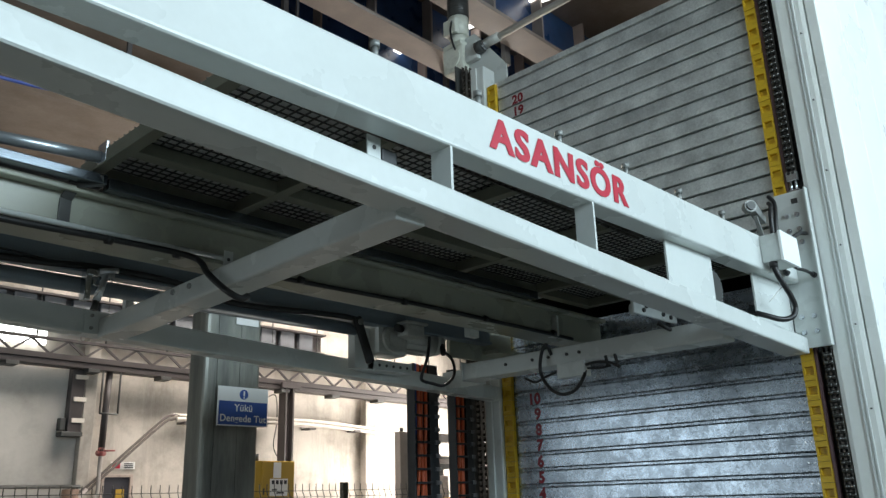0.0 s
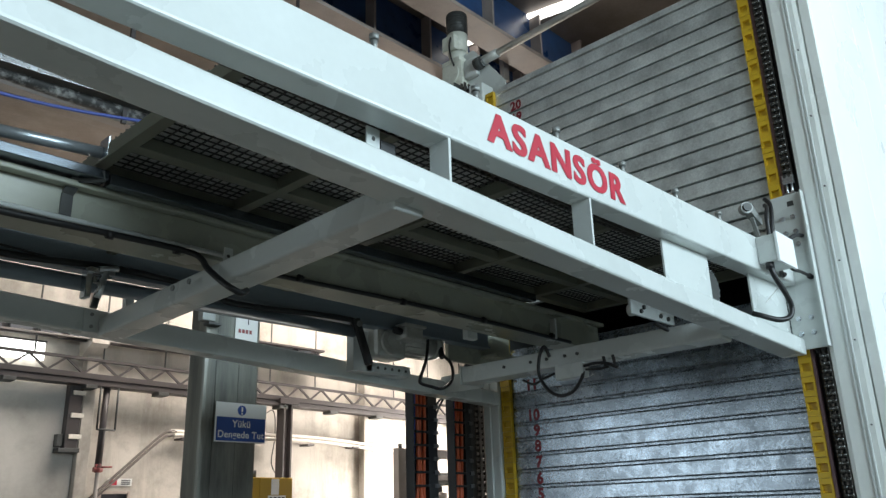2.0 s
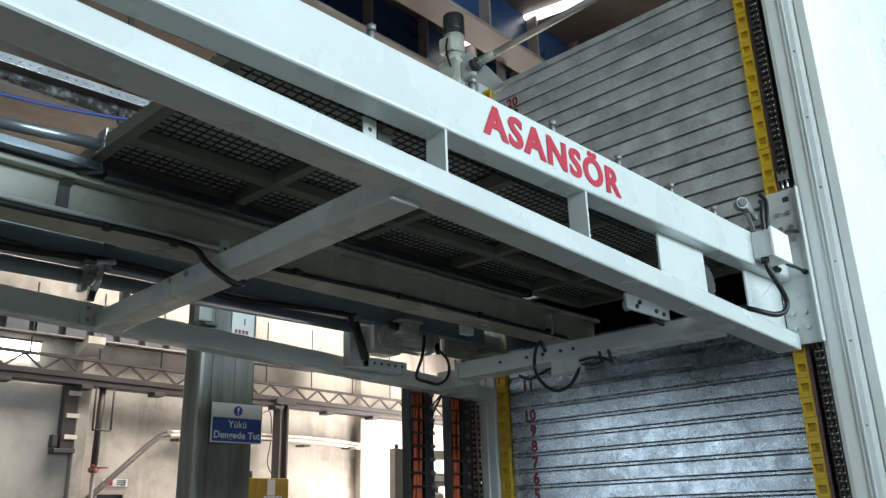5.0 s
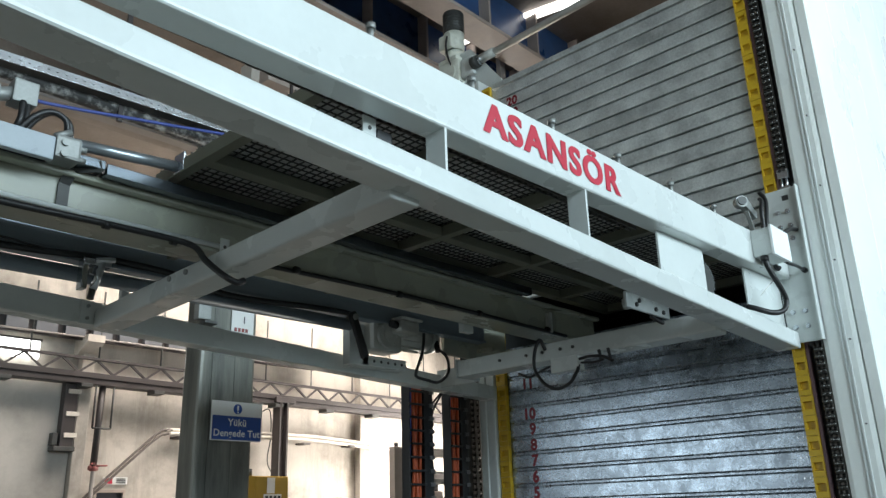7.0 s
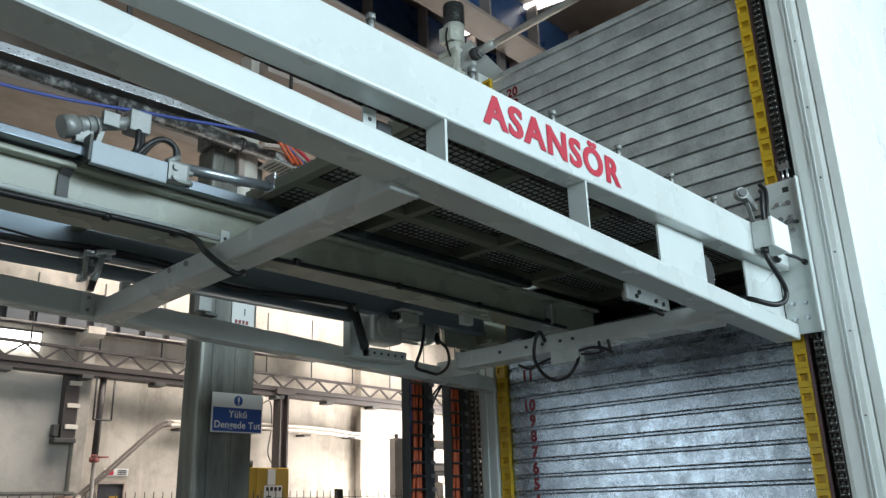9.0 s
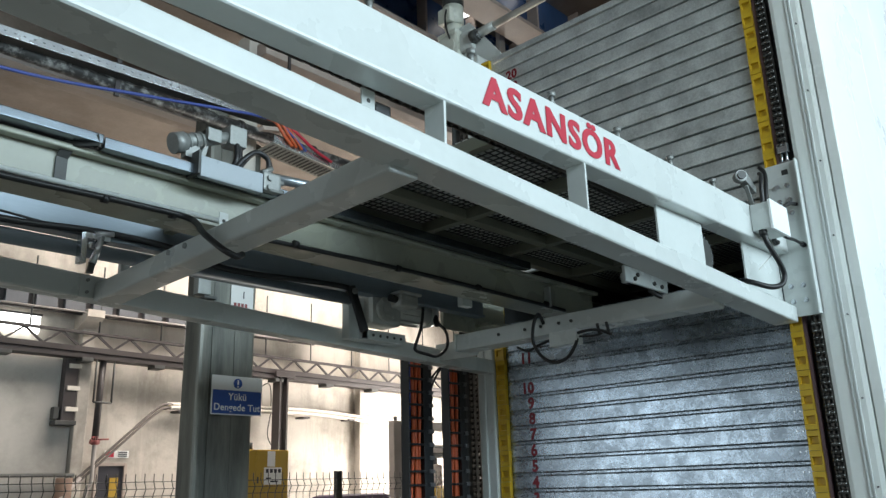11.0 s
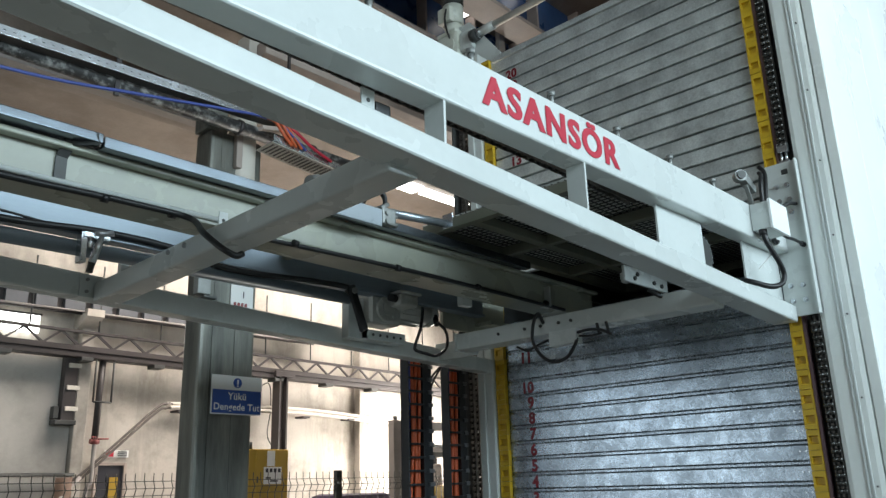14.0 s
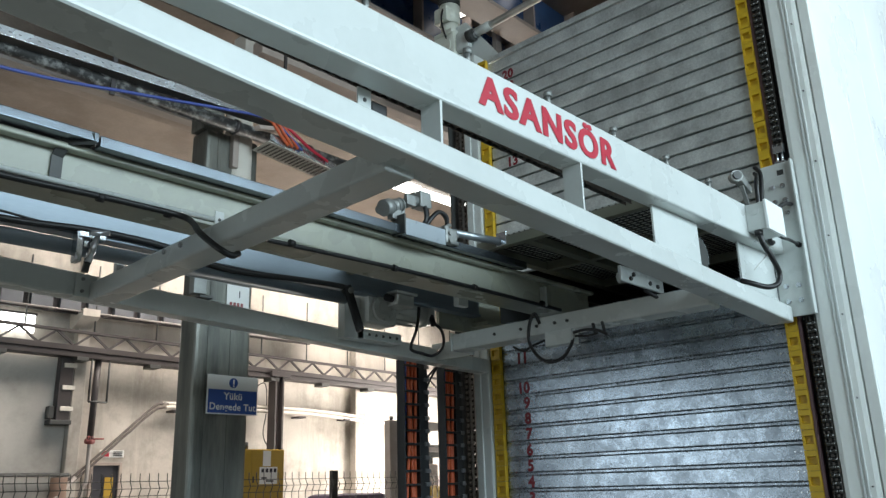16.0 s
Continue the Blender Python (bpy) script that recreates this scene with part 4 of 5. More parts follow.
part("tube", rod(B(), (-2.5, 4.75, 4.235), (4.15, 4.75, 4.185), 0.05, 16), material("flaking black pipe", (0.03, 0.03, 0.03), 0.5, stain=(0.5, 0.5, 0.48), stain_amt=0.9, stain_scale=14), pipe)
for x in (2.95, 3.62):
    part("clamp", rod(B(), (x, 4.75, 4.195), (x + 0.03, 4.75, 4.194), 0.06, 16), GREYSTEEL, pipe)
solo("pipe_bracket", bar(B(), (3.02, 4.55, 4.14), (3.24, 4.62, 4.22), (0, 1, 0), 0.05, 0.03, 0.003), RUSTY, "brown steel pipe bracket", "bracket")
solo("hanger_post", cuboid(B(), 3.02, 3.07, 4.85, 4.9, 3.93, 4.3, 0.004), RUSTY, "brown steel hanger post on the column", "bracket")

# ---- top gear motor and shaft over the curtain ----
HOIST = material("off-white motor enamel", (0.68, 0.70, 0.62), 0.35, var=0.08, scale=9, bump=0.02, stain=(0.12, 0.11, 0.09), stain_amt=0.5, stain_scale=9)
hm = thing("hoist_motor", (4.45, 3.8, 4.95), "off-white hoist gear motor on top of the column", "motor")
bm = B()
side = [[bm.verts.new((x, y, z)) for y, z in ((3.84, 5.24), (3.73, 5.24), (3.42, 4.83), (3.42, 4.70), (3.84, 4.70))] for x in (4.45, 4.465)]
bm.faces.new(side[0])
bm.faces.new(side[1][::-1])
for i in range(5):
    bm.faces.new((side[0][i], side[1][i], side[1][(i + 1) % 5], side[0][(i + 1) % 5]))
part("bracket_plate", bm, PAINT, hm)
b = cuboid(B(), 4.37, 4.57, 3.80, 4.03, 4.93, 5.17, 0.03)
rod(b, (4.36, 3.92, 5.05), (4.375, 3.92, 5.05), 0.09, 20)
part("gearbox", b, HOIST, hm)
b = cuboid(B(), 4.37, 4.57, 3.82, 4.02, 5.16, 5.20, 0.008)
rod(b, (4.47, 3.92, 5.20), (4.47, 3.92, 5.29), 0.075, 20)
part("adapter", b, HOIST, hm)
part("terminal_box", cuboid(B(), 4.36, 4.46, 3.86, 4.0, 5.29, 5.43, 0.01), HOIST, hm)
mo = part("motor", rod(B(), (4.47, 3.92, 5.29), (4.47, 3.92, 5.47), 0.088, 20), HOIST, hm)
part("fan_cover", rod(B(), (4.47, 3.92, 5.47), (4.47, 3.92, 5.67), 0.09, 20), DARK, hm, "dark fan cover")
for i in range(8):
    part("cover_ring", rod(B(), (4.47, 3.92, 5.485 + 0.024 * i), (4.47, 3.92, 5.492 + 0.024 * i), 0.094, 20), DARK, hm)
part("cable", hose(B(), ((4.36, 3.90, 5.40), (4.34, 3.90, 5.30), (4.345, 3.885, 5.18), (4.37, 3.87, 5.10)), 0.008), BLACK, hm, "black cable")
cp = part("coupling", rod(B(), (4.40, 3.61, 5.05), (4.40, 3.665, 5.05), 0.052, 18), DARK, hm, "dark shaft coupling")
part("hub", rod(B(), (4.41, 3.585, 5.05), (4.41, 3.61, 5.05), 0.034, 14), ZINC, cp)
part("bearing", cuboid(B(), 4.39, 4.448, 3.66, 3.80, 4.965, 5.14, 0.025), PAINT, hm)
for ob in hm.children:
    ob.data.transform(Matrix.Translation((0, 0, 0.04)))
cp.children[0].data.transform(Matrix.Translation((0, 0, 0.04)))
sh = thing("drive_shaft", (4.42, 2.5, 5.1), "long grey steel drive shaft over the plate curtain", "shaft")
part("shaft", rod(B(), (4.42, 1.2, 5.185), (4.42, 3.60, 5.11), 0.028, 16), ALU, sh)
part("shaft_end", rod(B(), (4.42, 3.45, 5.115), (4.42, 3.62, 5.11), 0.037, 16), ALU, sh)

# ---- cable drag chains and chains behind the lift ----


LINKCLIP = material("grey link clip plastic", (0.10, 0.10, 0.105), 0.3, var=0.2, scale=15, bump=0.02)


def drag_chain(x0, x1, y, z1):
    ch = thing("drag_chain", ((x0 + x1) / 2, y, 0), "black plastic drag chain filled with orange cables", "cable chain", "drag chains")
    w = x1 - x0
    b = B()
    cuboid(b, x0 + w * 0.62, x1, y - 0.03, y + 0.03, 0, z1, 0.004)
    cuboid(b, x0, x0 + w * 0.05, y - 0.03, y + 0.03, 0, z1, 0.004)
    cuboid(b, x0, x1, y + 0.03, y + 0.04, 0, z1)
    part("side_band", b, BLACK, ch)
    me = mesh_of(cuboid(B(), -w / 2 - 0.004, w * 0.12, -0.008, 0.008, -0.007, 0.007, 0.003), "crossbar", BLACK)
    dk = mesh_of(cuboid(B(), w * 0.30, w / 2 + 0.004, -0.006, 0.006, -0.012, 0.012, 0.003), "link_clip", LINKCLIP)
    for i in range(int(z1 / 0.083)):
        for m in (me, dk):
            ob = new(m.name, m)
            ob.parent = ch
            ob.location = (0, -0.036, 0.04 + 0.083 * i)
    for k in range(5):
        x = x0 + w * (0.15 + 0.10 * k)
        pts = [(x + 0.006 * math.sin(2.1 * j + k), y + 0.012 * math.sin(1.3 * j + 2 * k), z1 * j / 8) for j in range(9)]
        part("cable", hose(B(), pts, 0.0115, 8, 4), ORANGE if k != 0 else BLUECABLE, ch, "orange cable" if k else "blue cable")


drag_chain(3.63, 3.85, 3.72, 2.45)
drag_chain(4.035, 4.21, 3.74, 2.45)
fc = thing("hoist_chain", (4.33, 3.72, 0), "oiled roller chains beside the far column", "chain")
part("strand", chain(B(), 4.27, 3.70, 0, 4.9, w=0.04, strands=1), CHAIN, fc)
part("strand", chain(B(), 4.32, 3.70, 0, 4.9, w=0.04, strands=1), CHAIN, fc)
part("guard", cuboid(B(), 4.23, 4.36, 3.76, 3.77, 0, 4.9), DARK, fc, "dark chain guard")
solo("cable", hose(B(), ((3.90, 3.595, 2.40), (3.905, 3.66, 2.37), (3.93, 3.78, 2.30), (3.90, 3.78, 2.22), (3.885, 3.78, 2.17), (3.91, 3.78, 2.14), (3.94, 3.78, 2.17),
                         (3.94, 3.78, 2.25), (3.935, 3.68, 2.37), (3.94, 3.595, 2.40)), 0.007), BLACK, "black cable hanging in a loop behind the lift", "cable", "hanging cables")

# ---- far side of the hall ----
FW = 11.3
GREYPLASTER = material("grey plaster", (0.45, 0.435, 0.405), 0.8, var=0.15, scale=2.2, bump=0.06, stain=(0.14, 0.135, 0.12), stain_amt=0.6, stain_scale=1.1)
setting("wall_panel", cuboid(B(), 1.0, 4.62, FW - 0.06, FW - 0.004, 0, 3.45, 0.01), GREYPLASTER, "grey stained sliding wall panel", "wall")
for x0, x1, m, name in ((4.63, 4.80, CONCRETE, "pilaster"), (9.72, 9.95, CONCRETE, "pilaster")):
    setting(name, cuboid(B(), x0, x1, FW - 0.16, FW - 0.004, 0, 6.0, 0.015), m, "concrete wall pilaster", "pilaster")
wedge = B()
ends = [[wedge.verts.new((x, y, z)) for y, z in ((FW - 0.005, 3.80), (FW - 0.005, 4.10), (FW - 0.42, 4.10), (FW - 0.42, 4.0))] for x in (4.56, 4.80)]
wedge.faces.new(ends[0])
wedge.faces.new(ends[1][::-1])
for i in range(4):
    wedge.faces.new((ends[0][i], ends[0][(i + 1) % 4], ends[1][(i + 1) % 4], ends[1][i]))
setting("corbel", wedge, CONCRETE, "concrete corbel under the crane beam", "corbel")
RIBGREY = material("blue grey rib paint", (0.105, 0.112, 0.125), 0.5, var=0.15, scale=5, bump=0.02)
b = thing("crane_beam", (5, FW - 0.3, 4.1), "grey ribbed crane runway beam along the wall", "beam")
part("web", cuboid(B(), 0.0, 8.6, FW - 0.25, FW - 0.2, 4.04, 4.36), GREYSTEEL, b)
part("flange", cuboid(B(), 0.0, 8.6, FW - 0.40, FW - 0.05, 4.36, 4.39), GREYSTEEL, b)
for i in range(22):
    part("rib", cuboid(B(), 0.1 + 0.38 * i, 0.38 + 0.38 * i, FW - 0.33, FW - 0.25, 4.075, 4.36, 0.008), RIBGREY, b)
part("conductor", rod(B(), (0, FW - 0.35, 4.06), (8.6, FW - 0.35, 4.06), 0.014, 8), PIPEGREY, b, "grey conductor rail")

truss = thing("lattice_truss", (6.5, 11.0, 3.5), "brown grey lattice truss with a pipe below it", "truss")
tz = (3.60, -0.0148)
part("bottom_chord", sloped(B(), 0, 15, 10.93, 11.03, (tz[0] - 0.02, tz[1]), (tz[0] + 0.055, tz[1]), 0.006), GREYSTEEL, truss)
part("bottom_duct", sloped(B(), 0, 15, 10.95, 11.15, (tz[0] - 0.10, tz[1]), (tz[0] - 0.022, tz[1]), 0.01), GREYSTEEL, truss, "dark brown duct")
part("top_chord", sloped(B(), 0, 15, 10.95, 11.0, (tz[0] + 0.23, tz[1]), (tz[0] + 0.27, tz[1]), 0.005), GREYSTEEL, truss)
x, up = 0.2, True
while x < 14.6:
    z0, z1 = at(tz, x) + 0.05, at(tz, x) + 0.235
    part("lattice_bar", bar(B(), (x, 10.975, z0 if up else z1), (x + 0.24, 10.975, z1 if up else z0), (0, 1, 0), 0.025, 0.028), GREYSTEEL, truss)
    x, up = x + 0.24, not up
for i in range(13):
    x = 1.1 + 0.92 * i
    part("hanger", rod(B(), (x, 10.975, at(tz, x) + 0.26), (x, 10.975, 4.75), 0.012, 6), DARK, truss, "dark hanger rod")
for i in range(12):
    x = 1.4 + 1.05 * i
    part("bracket", cuboid(B(), x, x + 0.16, 10.9, 11.12, at(tz, x) - 0.15, at(tz, x) - 0.10, 0.005), DARK, truss, "dark bracket")
lamp = thing("bay_window", (3.6, FW - 0.05, 3.85), "bright overexposed window pane in the far wall", "window", "", "structure")
part("pane", cuboid(B(), 2.6, 4.05, FW - 0.14, FW - 0.07, 3.74, 3.97, 0.004), WINDOWGLOW, lamp)
part("frame", cuboid(B(), 2.6, 4.07, FW - 0.15, FW - 0.06, 3.972, 4.0, 0.003), GREYSTEEL, lamp)

dp = thing("downpipe", (4.9, 11.05, 0), "dark vertical pipe with a red valve on the far wall", "pipe")
part("pipe", rod(B(), (4.89, 11.05, 2.35), (4.91, 11.05, 3.5), 0.045, 14), GREYSTEEL, dp)
part("pipe", hose(B(), ((4.89, 11.05, 2.35), (4.89, 11.05, 2.1), (4.87, 11.0, 1.8), (4.80, 11.0, 1.55), (4.78, 11.0, 0.02)), 0.026), PIPEGREY, dp)
vb = rod(B(), (4.83, 11.05, 2.33), (4.95, 11.05, 2.33), 0.034, 12)
rod(vb, (4.89, 11.05, 2.36), (5.04, 10.95, 2.36), 0.012, 8)
rod(vb, (4.89, 11.05, 2.29), (4.89, 11.05, 2.40), 0.045, 12)
part("valve", vb, REDVALVE, dp, "red valve")
part("duct", cuboid(B(), 4.42, 4.60, 11.08, 11.22, 2.58, 3.5, 0.012), GREYSTEEL, dp)
part("duct_foot", cuboid(B(), 4.34, 4.62, 11.05, 11.235, 2.54, 2.60, 0.01), DARK, dp)
part("junction_box", cuboid(B(), 4.33, 4.40, 11.10, 11.22, 2.62, 2.78, 0.008), DARK, dp, "dark box")
for z in (2.72, 3.0, 3.3):
    part("duct_clip", cuboid(B(), 4.46, 4.63, 11.06, 11.235, z, z + 0.06, 0.006), PIPEPAINT, dp)
for x in (4.79, 5.04):
    part("stay", rod(B(), (x, 10.98, 2.85), (x, 10.98, 3.5), 0.014, 8), DARK, dp, "dark stay")
part("stay", rod(B(), (4.79, 10.98, 2.85), (5.04, 10.98, 2.85), 0.014, 8), DARK, dp, "dark stay")
DULLPIPE = material("dull brown pipe paint", (0.12, 0.10, 0.09), 0.6, var=0.2, scale=6, bump=0.02)
wp = thing("wall_pipe", (8, 11.15, 2.8), "pair of pale pipes along the concrete wall", "pipe")
part("pipe", hose(B(), ((5.95, 11.15, 2.90), (6.3, 11.15, 2.905), (8.5, 11.15, 2.93), (10.6, 11.15, 2.83), (14, 11.15, 2.8)), 0.028), PIPEPAINT, wp)
part("pipe", hose(B(), ((6.0, 11.12, 2.84), (6.3, 11.12, 2.85), (8.5, 11.12, 2.86), (10.6, 11.12, 2.76), (14, 11.12, 2.74)), 0.028), PIPEPAINT, wp)
for dz in (0.0, -0.06):
    part("pipe", hose(B(), ((4.65, 11.14, 1.86 + dz), (4.80, 11.14, 1.91 + dz), (5.75, 11.14, 2.78 + dz), (5.95, 11.14, 2.895 + dz), (6.05, 11.14, 2.90 + dz)), 0.019), DULLPIPE, wp, "dull brown pipe")
part("pipe", rod(B(), (0.5, 11.15, 1.91), (4.7, 11.15, 1.90), 0.024, 10), DARK, wp, "dark pipe")
for x in (6.1, 7.2, 8.4, 9.4):
    part("holder", cuboid(B(), x, x + 0.14, 11.06, 11.29, 2.78, 2.81, 0.004), GREYSTEEL, wp)
sc = thing("steel_post", (7.87, 11.0, 0), "brown grey steel post against the far wall", "post")
part("flange", cuboid(B(), 7.79, 7.82, 10.9, 11.1, 0, 3.5), GREYSTEEL, sc)
part("web", cuboid(B(), 7.82, 7.93, 10.98, 11.02, 0, 3.5), GREYSTEEL, sc)
part("flange", cuboid(B(), 7.93, 7.96, 10.9, 11.1, 0, 3.5), GREYSTEEL, sc)
part("head_plate", cuboid(B(), 7.70, 8.08, 10.88, 11.12, 3.41, 3.5, 0.01), GREYSTEEL, sc)
solo("cable", hose(B(), ((7.45, 11.2, 3.4), (7.5, 11.2, 3.2), (7.75, 11.15, 3.32), (7.8, 11.15, 2.9), (7.75, 11.15, 2.5), (7.85, 11.1, 2.25)), 0.009), DARK, "thin dark cable down the far wall", "cable", "hanging cables")

door = thing("door_1", (5.25, FW, 0), "dark open doorway with a brown frame", "door", "", "structure")
# flat dark panel, coloured as the shade of the room beyond
part("opening", cuboid(B(), 5.06, 5.43, FW - 0.03, FW - 0.005, 0, 2.02), INK, door, "dark panel for the unlit doorway")
for x0, x1, z0, z1 in ((5.02, 5.06, 0, 2.06), (5.43, 5.47, 0, 2.06), (5.06, 5.43, 2.02, 2.06)):
    part("frame", cuboid(B(), x0, x1, FW - 0.06, FW - 0.002, z0, z1, 0.004), RUSTY, door, "brown door frame")
part("notice", cuboid(B(), 5.24, 5.36, FW - 0.045, FW - 0.035, 1.55, 1.86), CABINET, door, "yellow notice")
ws = thing("wall_sign", (5.3, FW - 0.02, 2.15), "small white wall sign with a red symbol", "sign")
part("board", cuboid(B(), 5.15, 5.50, FW - 0.02, FW - 0.008, 2.13, 2.23, 0.002), PAPER, ws)
part("symbol", cuboid(B(), 5.17, 5.28, FW - 0.026, FW - 0.021, 2.14, 2.22, 0.0), RED, ws, "red symbol")
for z in (2.155, 2.18, 2.205):
    part("print_bar", cuboid(B(), 5.34, 5.47, FW - 0.026, FW - 0.021, z - 0.006, z + 0.006), INK, ws, "dark print bar")

cab = thing("control_cabinet", (6.45, 9.35, 0), "yellow steel control cabinet with paper labels", "cabinet")
part("body", cuboid(B(), 6.14, 6.755, 9.22, 9.6, 0, 2.15, 0.008), CABINET, cab)
cd = part("door", cuboid(B(), 6.24, 6.75, 9.205, 9.222, 0.1, 2.14, 0.004), CABINET, cab)
part("lock", cuboid(B(), 6.255, 6.275, 9.195, 9.206, 1.72, 1.80, 0.002), DARK, cd, "dark lock")
part("label_sheet", cuboid(B(), 6.41, 6.53, 9.198, 9.204, 1.93, 2.13), PAPER, cd, "white paper strip")
part("label_sheet", cuboid(B(), 6.36, 6.64, 9.197, 9.203, 1.70, 1.92), PAPER, cd, "white paper sheet")
for i in range(4):
    part("meter", cuboid(B(), 6.385 + 0.065 * i, 6.425 + 0.065 * i, 9.190, 9.197, 1.85, 1.90, 0.002), INK, cd, "small dark meter")
part("print_bar", cuboid(B(), 6.39, 6.47, 9.194, 9.197, 1.77, 1.79), INK, cd, "dark print bar")
part("print_bar", cuboid(B(), 6.46, 6.58, 9.194, 9.197, 1.73, 1.75), INK, cd, "dark print bar")
part("beacon", rod(B(), (6.21, 9.3, 2.15), (6.21, 9.3, 2.24), 0.022, 10), DARK, cab, "dark beacon")

fence = thing("wire_fence", (5.0, 8.0, 0), "dark wire mesh fence with bent top edge", "fence")
for k in range(4):
    x0 = 0.55 + 2.0 * k
    b = B()
    n = 20
    for i in range(n):
        x = x0 + 2.0 * i / n + 0.04
        for p, q in (((x, 8.0, 0.05), (x, 8.0, 1.60)), ((x, 8.0, 1.60), (x + 0.001, 7.96, 1.67)), ((x, 7.96, 1.67), (x, 8.0, 1.74)), ((x, 8.0, 1.74), (x, 8.0, 1.82))):
            rod(b, p, q, 0.005, 5)
    for z in (0.2, 0.4, 0.6, 0.8, 1.0, 1.2, 1.4, 1.60, 1.74):
        rod(b, (x0, 7.995, z), (x0 + 2.0, 7.995, z), 0.004, 5)
    rod(b, (x0, 7.956, 1.67), (x0 + 2.0, 7.956, 1.67), 0.004, 5)
    part("mesh_panel", b, FENCE, fence)
for x in (0.55, 2.55, 4.55, 6.62):
    part("post", cuboid(B(), x, x + 0.09 if x > 6 else x + 0.05, 8.02, 8.08, 0, 1.835 if x > 6 else 1.7, 0.006), FENCE, fence)
gate = thing("steel_portal", (8.8, 8.8, 0), "grey steel portal frame behind the fence", "frame")
part("post", cuboid(B(), 8.30, 8.47, 8.75, 8.87, 0, 2.57, 0.008), PIPEGREY, gate)
part("post", cuboid(B(), 10.1, 10.27, 8.75, 8.87, 0, 2.57, 0.008), PIPEGREY, gate)
part("lintel", cuboid(B(), 8.471, 10.099, 8.75, 8.87, 2.44, 2.57, 0.008), PIPEGREY, gate)
part("rail", cuboid(B(), 8.471, 10.099, 8.78, 8.84, 2.12, 2.19, 0.006), PIPEGREY, gate)
part("lamp_stub", rod(B(), (8.38, 8.8, 2.57), (8.38, 8.8, 2.63), 0.03, 10), DARK, gate)
part("hose", hose(B(), ((8.56, 8.72, 2.44), (8.57, 8.72, 2.0), (8.60, 8.72, 1.7), (8.56, 8.72, 1.2)), 0.012), BLACK, gate, "black hose")
mc = thing("machine", (9.4, 9.0, 0), "brown machine housing behind the portal frame", "machine")
part("housing", cuboid(B(), 9.15, 9.55, 8.95, 9.4, 0, 1.95, 0.03), BROWN, mc)
part("head", cuboid(B(), 9.1, 9.7, 9.0, 9.35, 2.05, 2.25, 0.04), DARK, mc)
part("base", cuboid(B(), 9.2, 9.5, 9.02, 9.3, 1.951, 2.049, 0.01), GREYSTEEL, mc)
part("guard", cuboid(B(), 9.3, 9.62, 8.90, 8.945, 0, 1.62, 0.01), CABINET, mc, "yellow guard")
cover = B()
cuboid(cover, 6.88, 7.8, 8.25, 8.9, 0, 1.55, 0.09)
solo("covered_stack", cover, material("dark purple tarpaulin", (0.05, 0.035, 0.07), 0.5, var=0.3, scale=3, bump=0.15), "stack under a dark purple tarpaulin", "stack")
solo("rusty_drum", rod(B(), (4.35, 10.6, 0), (4.35, 10.6, 1.85), 0.1, 18), material("rusty paint", (0.13, 0.08, 0.055), 0.7, var=0.3, scale=5), "rusty brown vertical drum", "drum")
solo("handrail", rod(B(), (3.9, 10.4, 1.2), (4.55, 10.6, 1.85), 0.025, 8), PIPEGREY, "pale sloping handrail at the far wall", "rail")

# ---- plate curtain at the end of the lift ----
Y0, Y1, PITCH = 1.503, 3.44, 0.1013
curtain = thing("plate_curtain", (W, 2.46, 0), "curtain of stacked galvanised steel plates with red numbers", "wall", "", "structure")


upper = thing("plate_curtain", (W, 2.46, 0), "upper curtain of weathered galvanised plates hung on the lift", "curtain")


def plate_mesh(mat, deep, g, gap, lip):
    """A plate with a rounded lower edge and, above a bevelled lip, a groove of the given depth and height; g scales the edges."""
    bm = B()
    h = PITCH
    prof = [(0.034, 0.0), (0.013 * g, 0.0), (0.004 * g, 0.003 * g), (0.0, 0.010 * g), (0.0, h - 0.007 - gap - lip), (0.0035, h - 0.0085 - gap), (deep, h - 0.007 - gap)]
    if deep < 0.034:
        prof += [(deep, h - 0.007), (0.007 * g, h - 0.006), (0.007 * g, h - 0.003 * g), (0.034, h - 0.001)]
    a = [bm.verts.new((x, Y0 - 2.46, z)) for x, z in prof]
    b = [bm.verts.new((x, Y1 - 2.46, z)) for x, z in prof]
    for i in range(len(prof)):
        j = (i + 1) % len(prof)
        bm.faces.new((a[i], b[i], b[j], a[j]))
    bm.faces.new(a[::-1])
    bm.faces.new(b)
    return mesh_of(bm, "plate", mat)


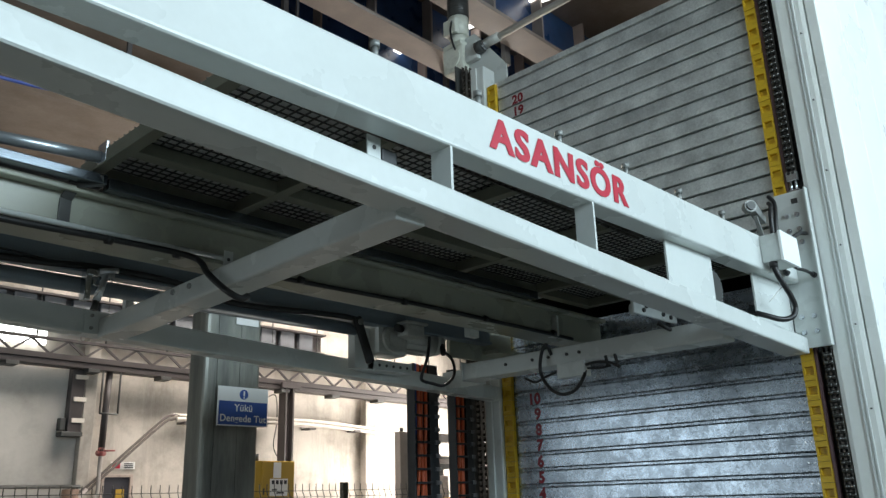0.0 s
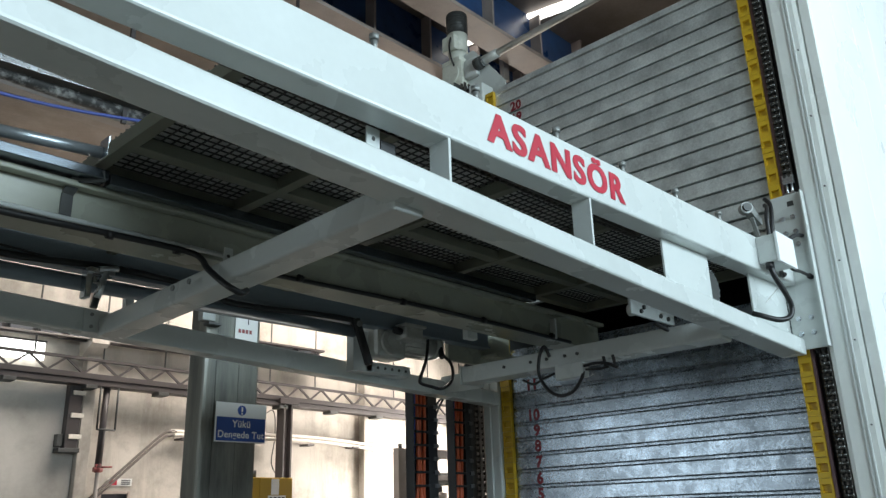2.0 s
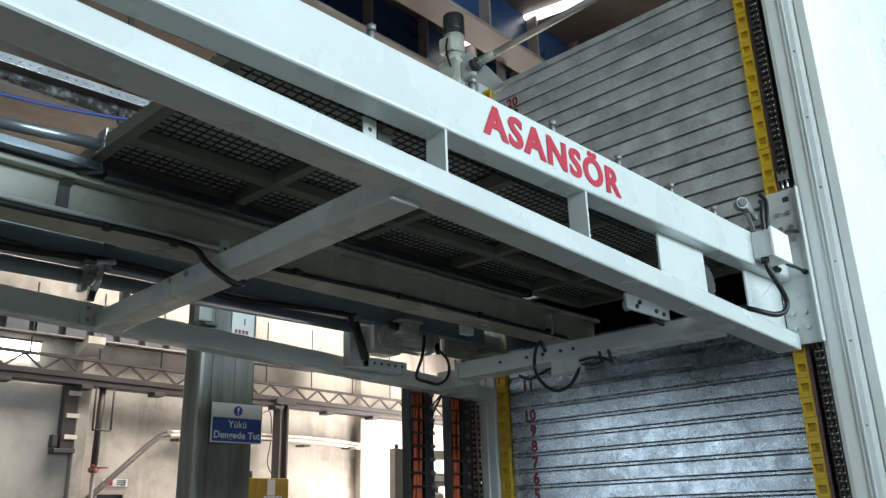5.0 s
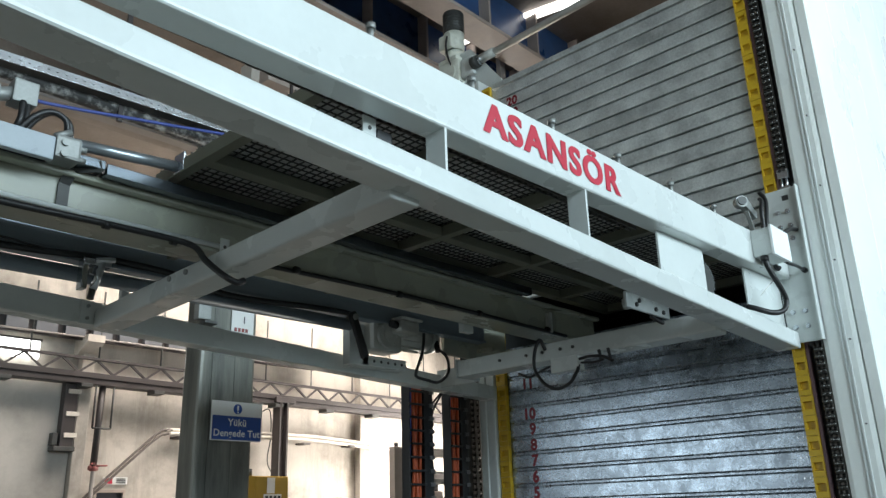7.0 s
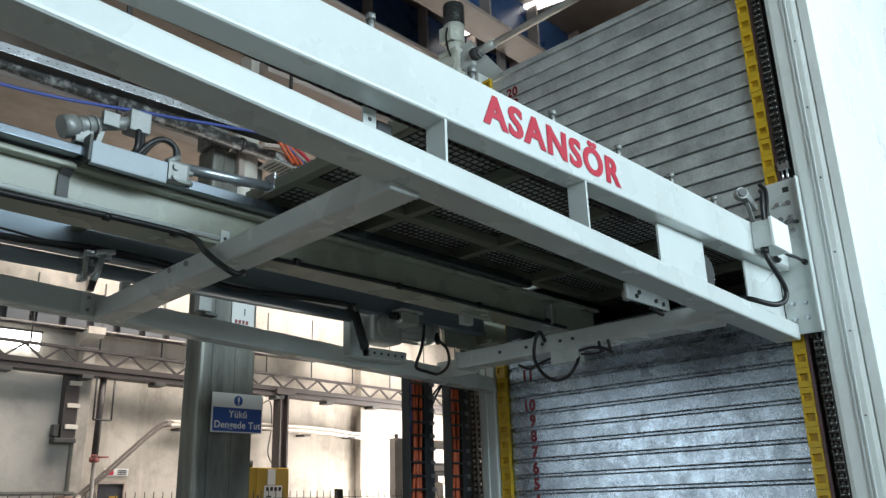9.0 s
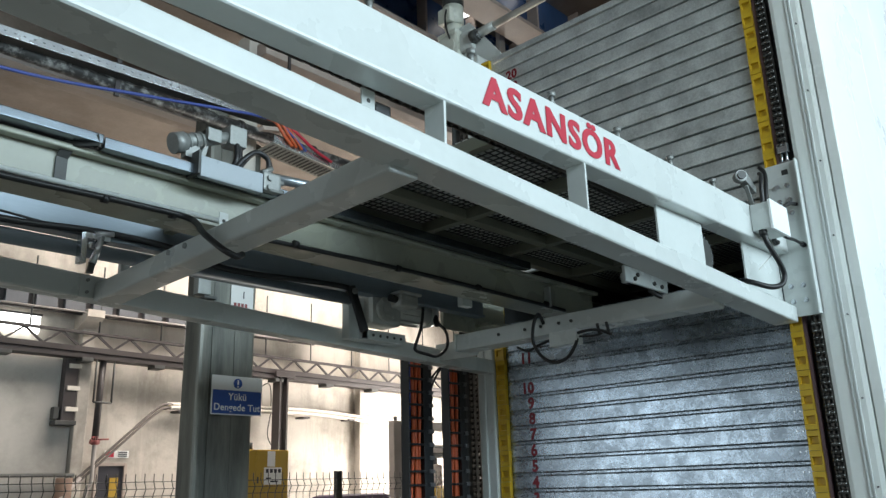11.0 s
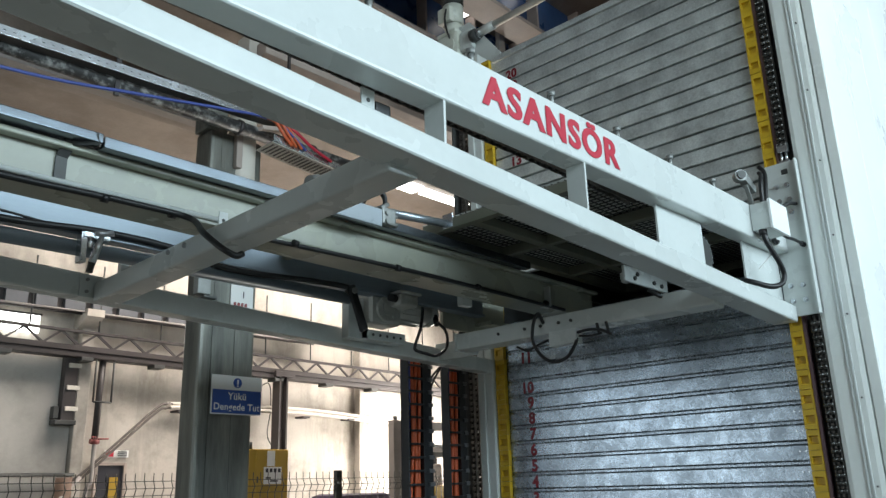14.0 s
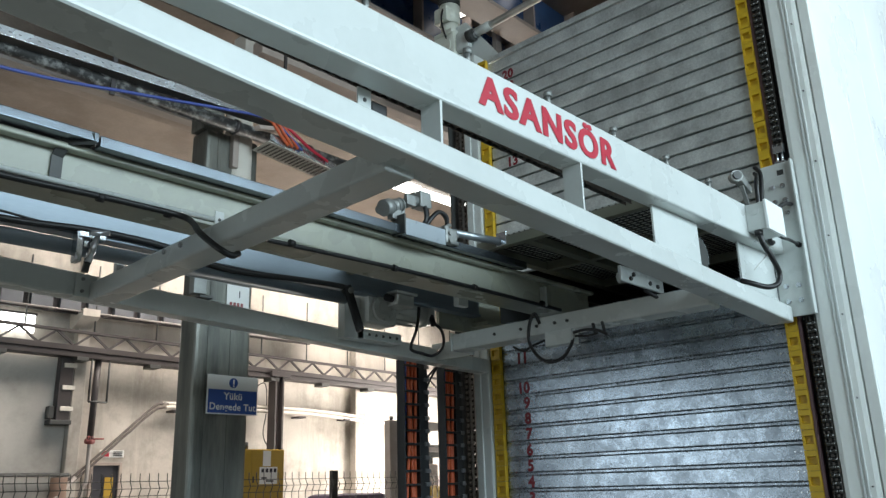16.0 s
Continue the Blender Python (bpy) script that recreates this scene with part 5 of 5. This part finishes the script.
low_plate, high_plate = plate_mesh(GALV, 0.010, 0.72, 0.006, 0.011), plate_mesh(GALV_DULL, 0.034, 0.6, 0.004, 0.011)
rivet = mesh_of(rod(B(), (-0.004, 0, 0), (0.002, 0, 0), 0.005, 8), "rivet", ZINC)
low = [2.6836 - PITCH * (i + 1) for i in range(26)]
high = [3.016 + PITCH * i for i in range(17)]
part("top_strip", cuboid(B(), W - 0.002, W + 0.034, Y0, Y1, 3.016 + 17 * PITCH + 0.001, 4.784, 0.003), GALV_DULL, upper, "weathered top strip")
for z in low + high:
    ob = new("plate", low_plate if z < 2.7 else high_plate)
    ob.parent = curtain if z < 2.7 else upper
    ob.location = (random.uniform(-0.0012, 0.0012), 0, z)
    ob.rotation_euler = (random.uniform(-0.0007, 0.0007), random.uniform(-0.008, 0.008), 0)
    i = round((z - 2.175) / PITCH) + 10 if z < 2.7 else round((z - 4.5353) / PITCH) + 20
    if (z < 2.7 and (1 <= i <= 10 or i == 12)) or (z > 2.7 and i in (13, 19, 20)):
        bm = letters("11" if i == 12 and z < 2.7 else str(i), 0.098, 0.0004, 0.0042, upright(-0.0012, (3.275 if z < 2.7 else 3.255) - 2.46 - (0.022 if i < 10 else 0), 0.011 if z < 2.7 else 0.004, "-x"))
        num = new("number", mesh_of(bm, "number", NUMRED))
        num.parent = ob
        num["label"] = "red stencilled number"
    for s in (0.02, 0.05) if z < 2.7 else ():
        rv = new("rivet", rivet)
        rv.parent = ob
        rv.location = (0, Y0 + s - 2.46, 0.05)


def motions():
    rise = [(0.0, -0.112), (0.25, -0.094), (0.5, -0.078), (1.0, -0.0592), (1.5, -0.0445), (2.0, -0.0365), (2.5, -0.0305), (3.0, -0.0221),
            (3.5, -0.0145), (4.0, -0.008), (5.0, -0.006), (9.0, -0.0045), (11.5, 0.0), (16.0, 0.0)]
    walk(lift, [(t, pose(1.5, 1.5, 2.5 + dz)) for t, dz in rise])
    for ob, x, y in ((upper, W, 2.46), (upper_near, 4.33, 1.469), (upper_far, 4.33, 3.485)):
        walk(ob, [(t, pose(x, y, dz)) for t, dz in rise])
    slide = [(0.0, -0.112, 0), (0.25, -0.094, 0), (0.5, -0.078, 0), (1.0, -0.0592, 0), (1.5, -0.0445, 0), (2.0, -0.0365, 0), (2.5, -0.0305, 0),
             (3.0, -0.0221, 0), (3.5, -0.0145, 0), (4.0, -0.008, 0), (5.0, -0.006, 0), (5.5, -0.006, 0.0), (6.0, -0.006, 0.092), (6.5, -0.006, 0.196),
             (7.0, -0.0055, 0.298), (7.5, -0.0055, 0.398), (8.0, -0.005, 0.498), (9.0, -0.0045, 0.703), (10.5, -0.0015, 1.021), (12.0, 0, 1.342),
             (12.5, 0, 1.45), (14.5, 0, 1.896), (16.0, 0, 2.241)]
    for ob, b in ((tray, (2.5, 2.1, 2.74)), (back_tray, (2.5, 3.15, 2.74))):
        walk(ob, [(t, pose(b[0] + dx, b[1], b[2] + dz)) for t, dz, dx in slide])


motions()
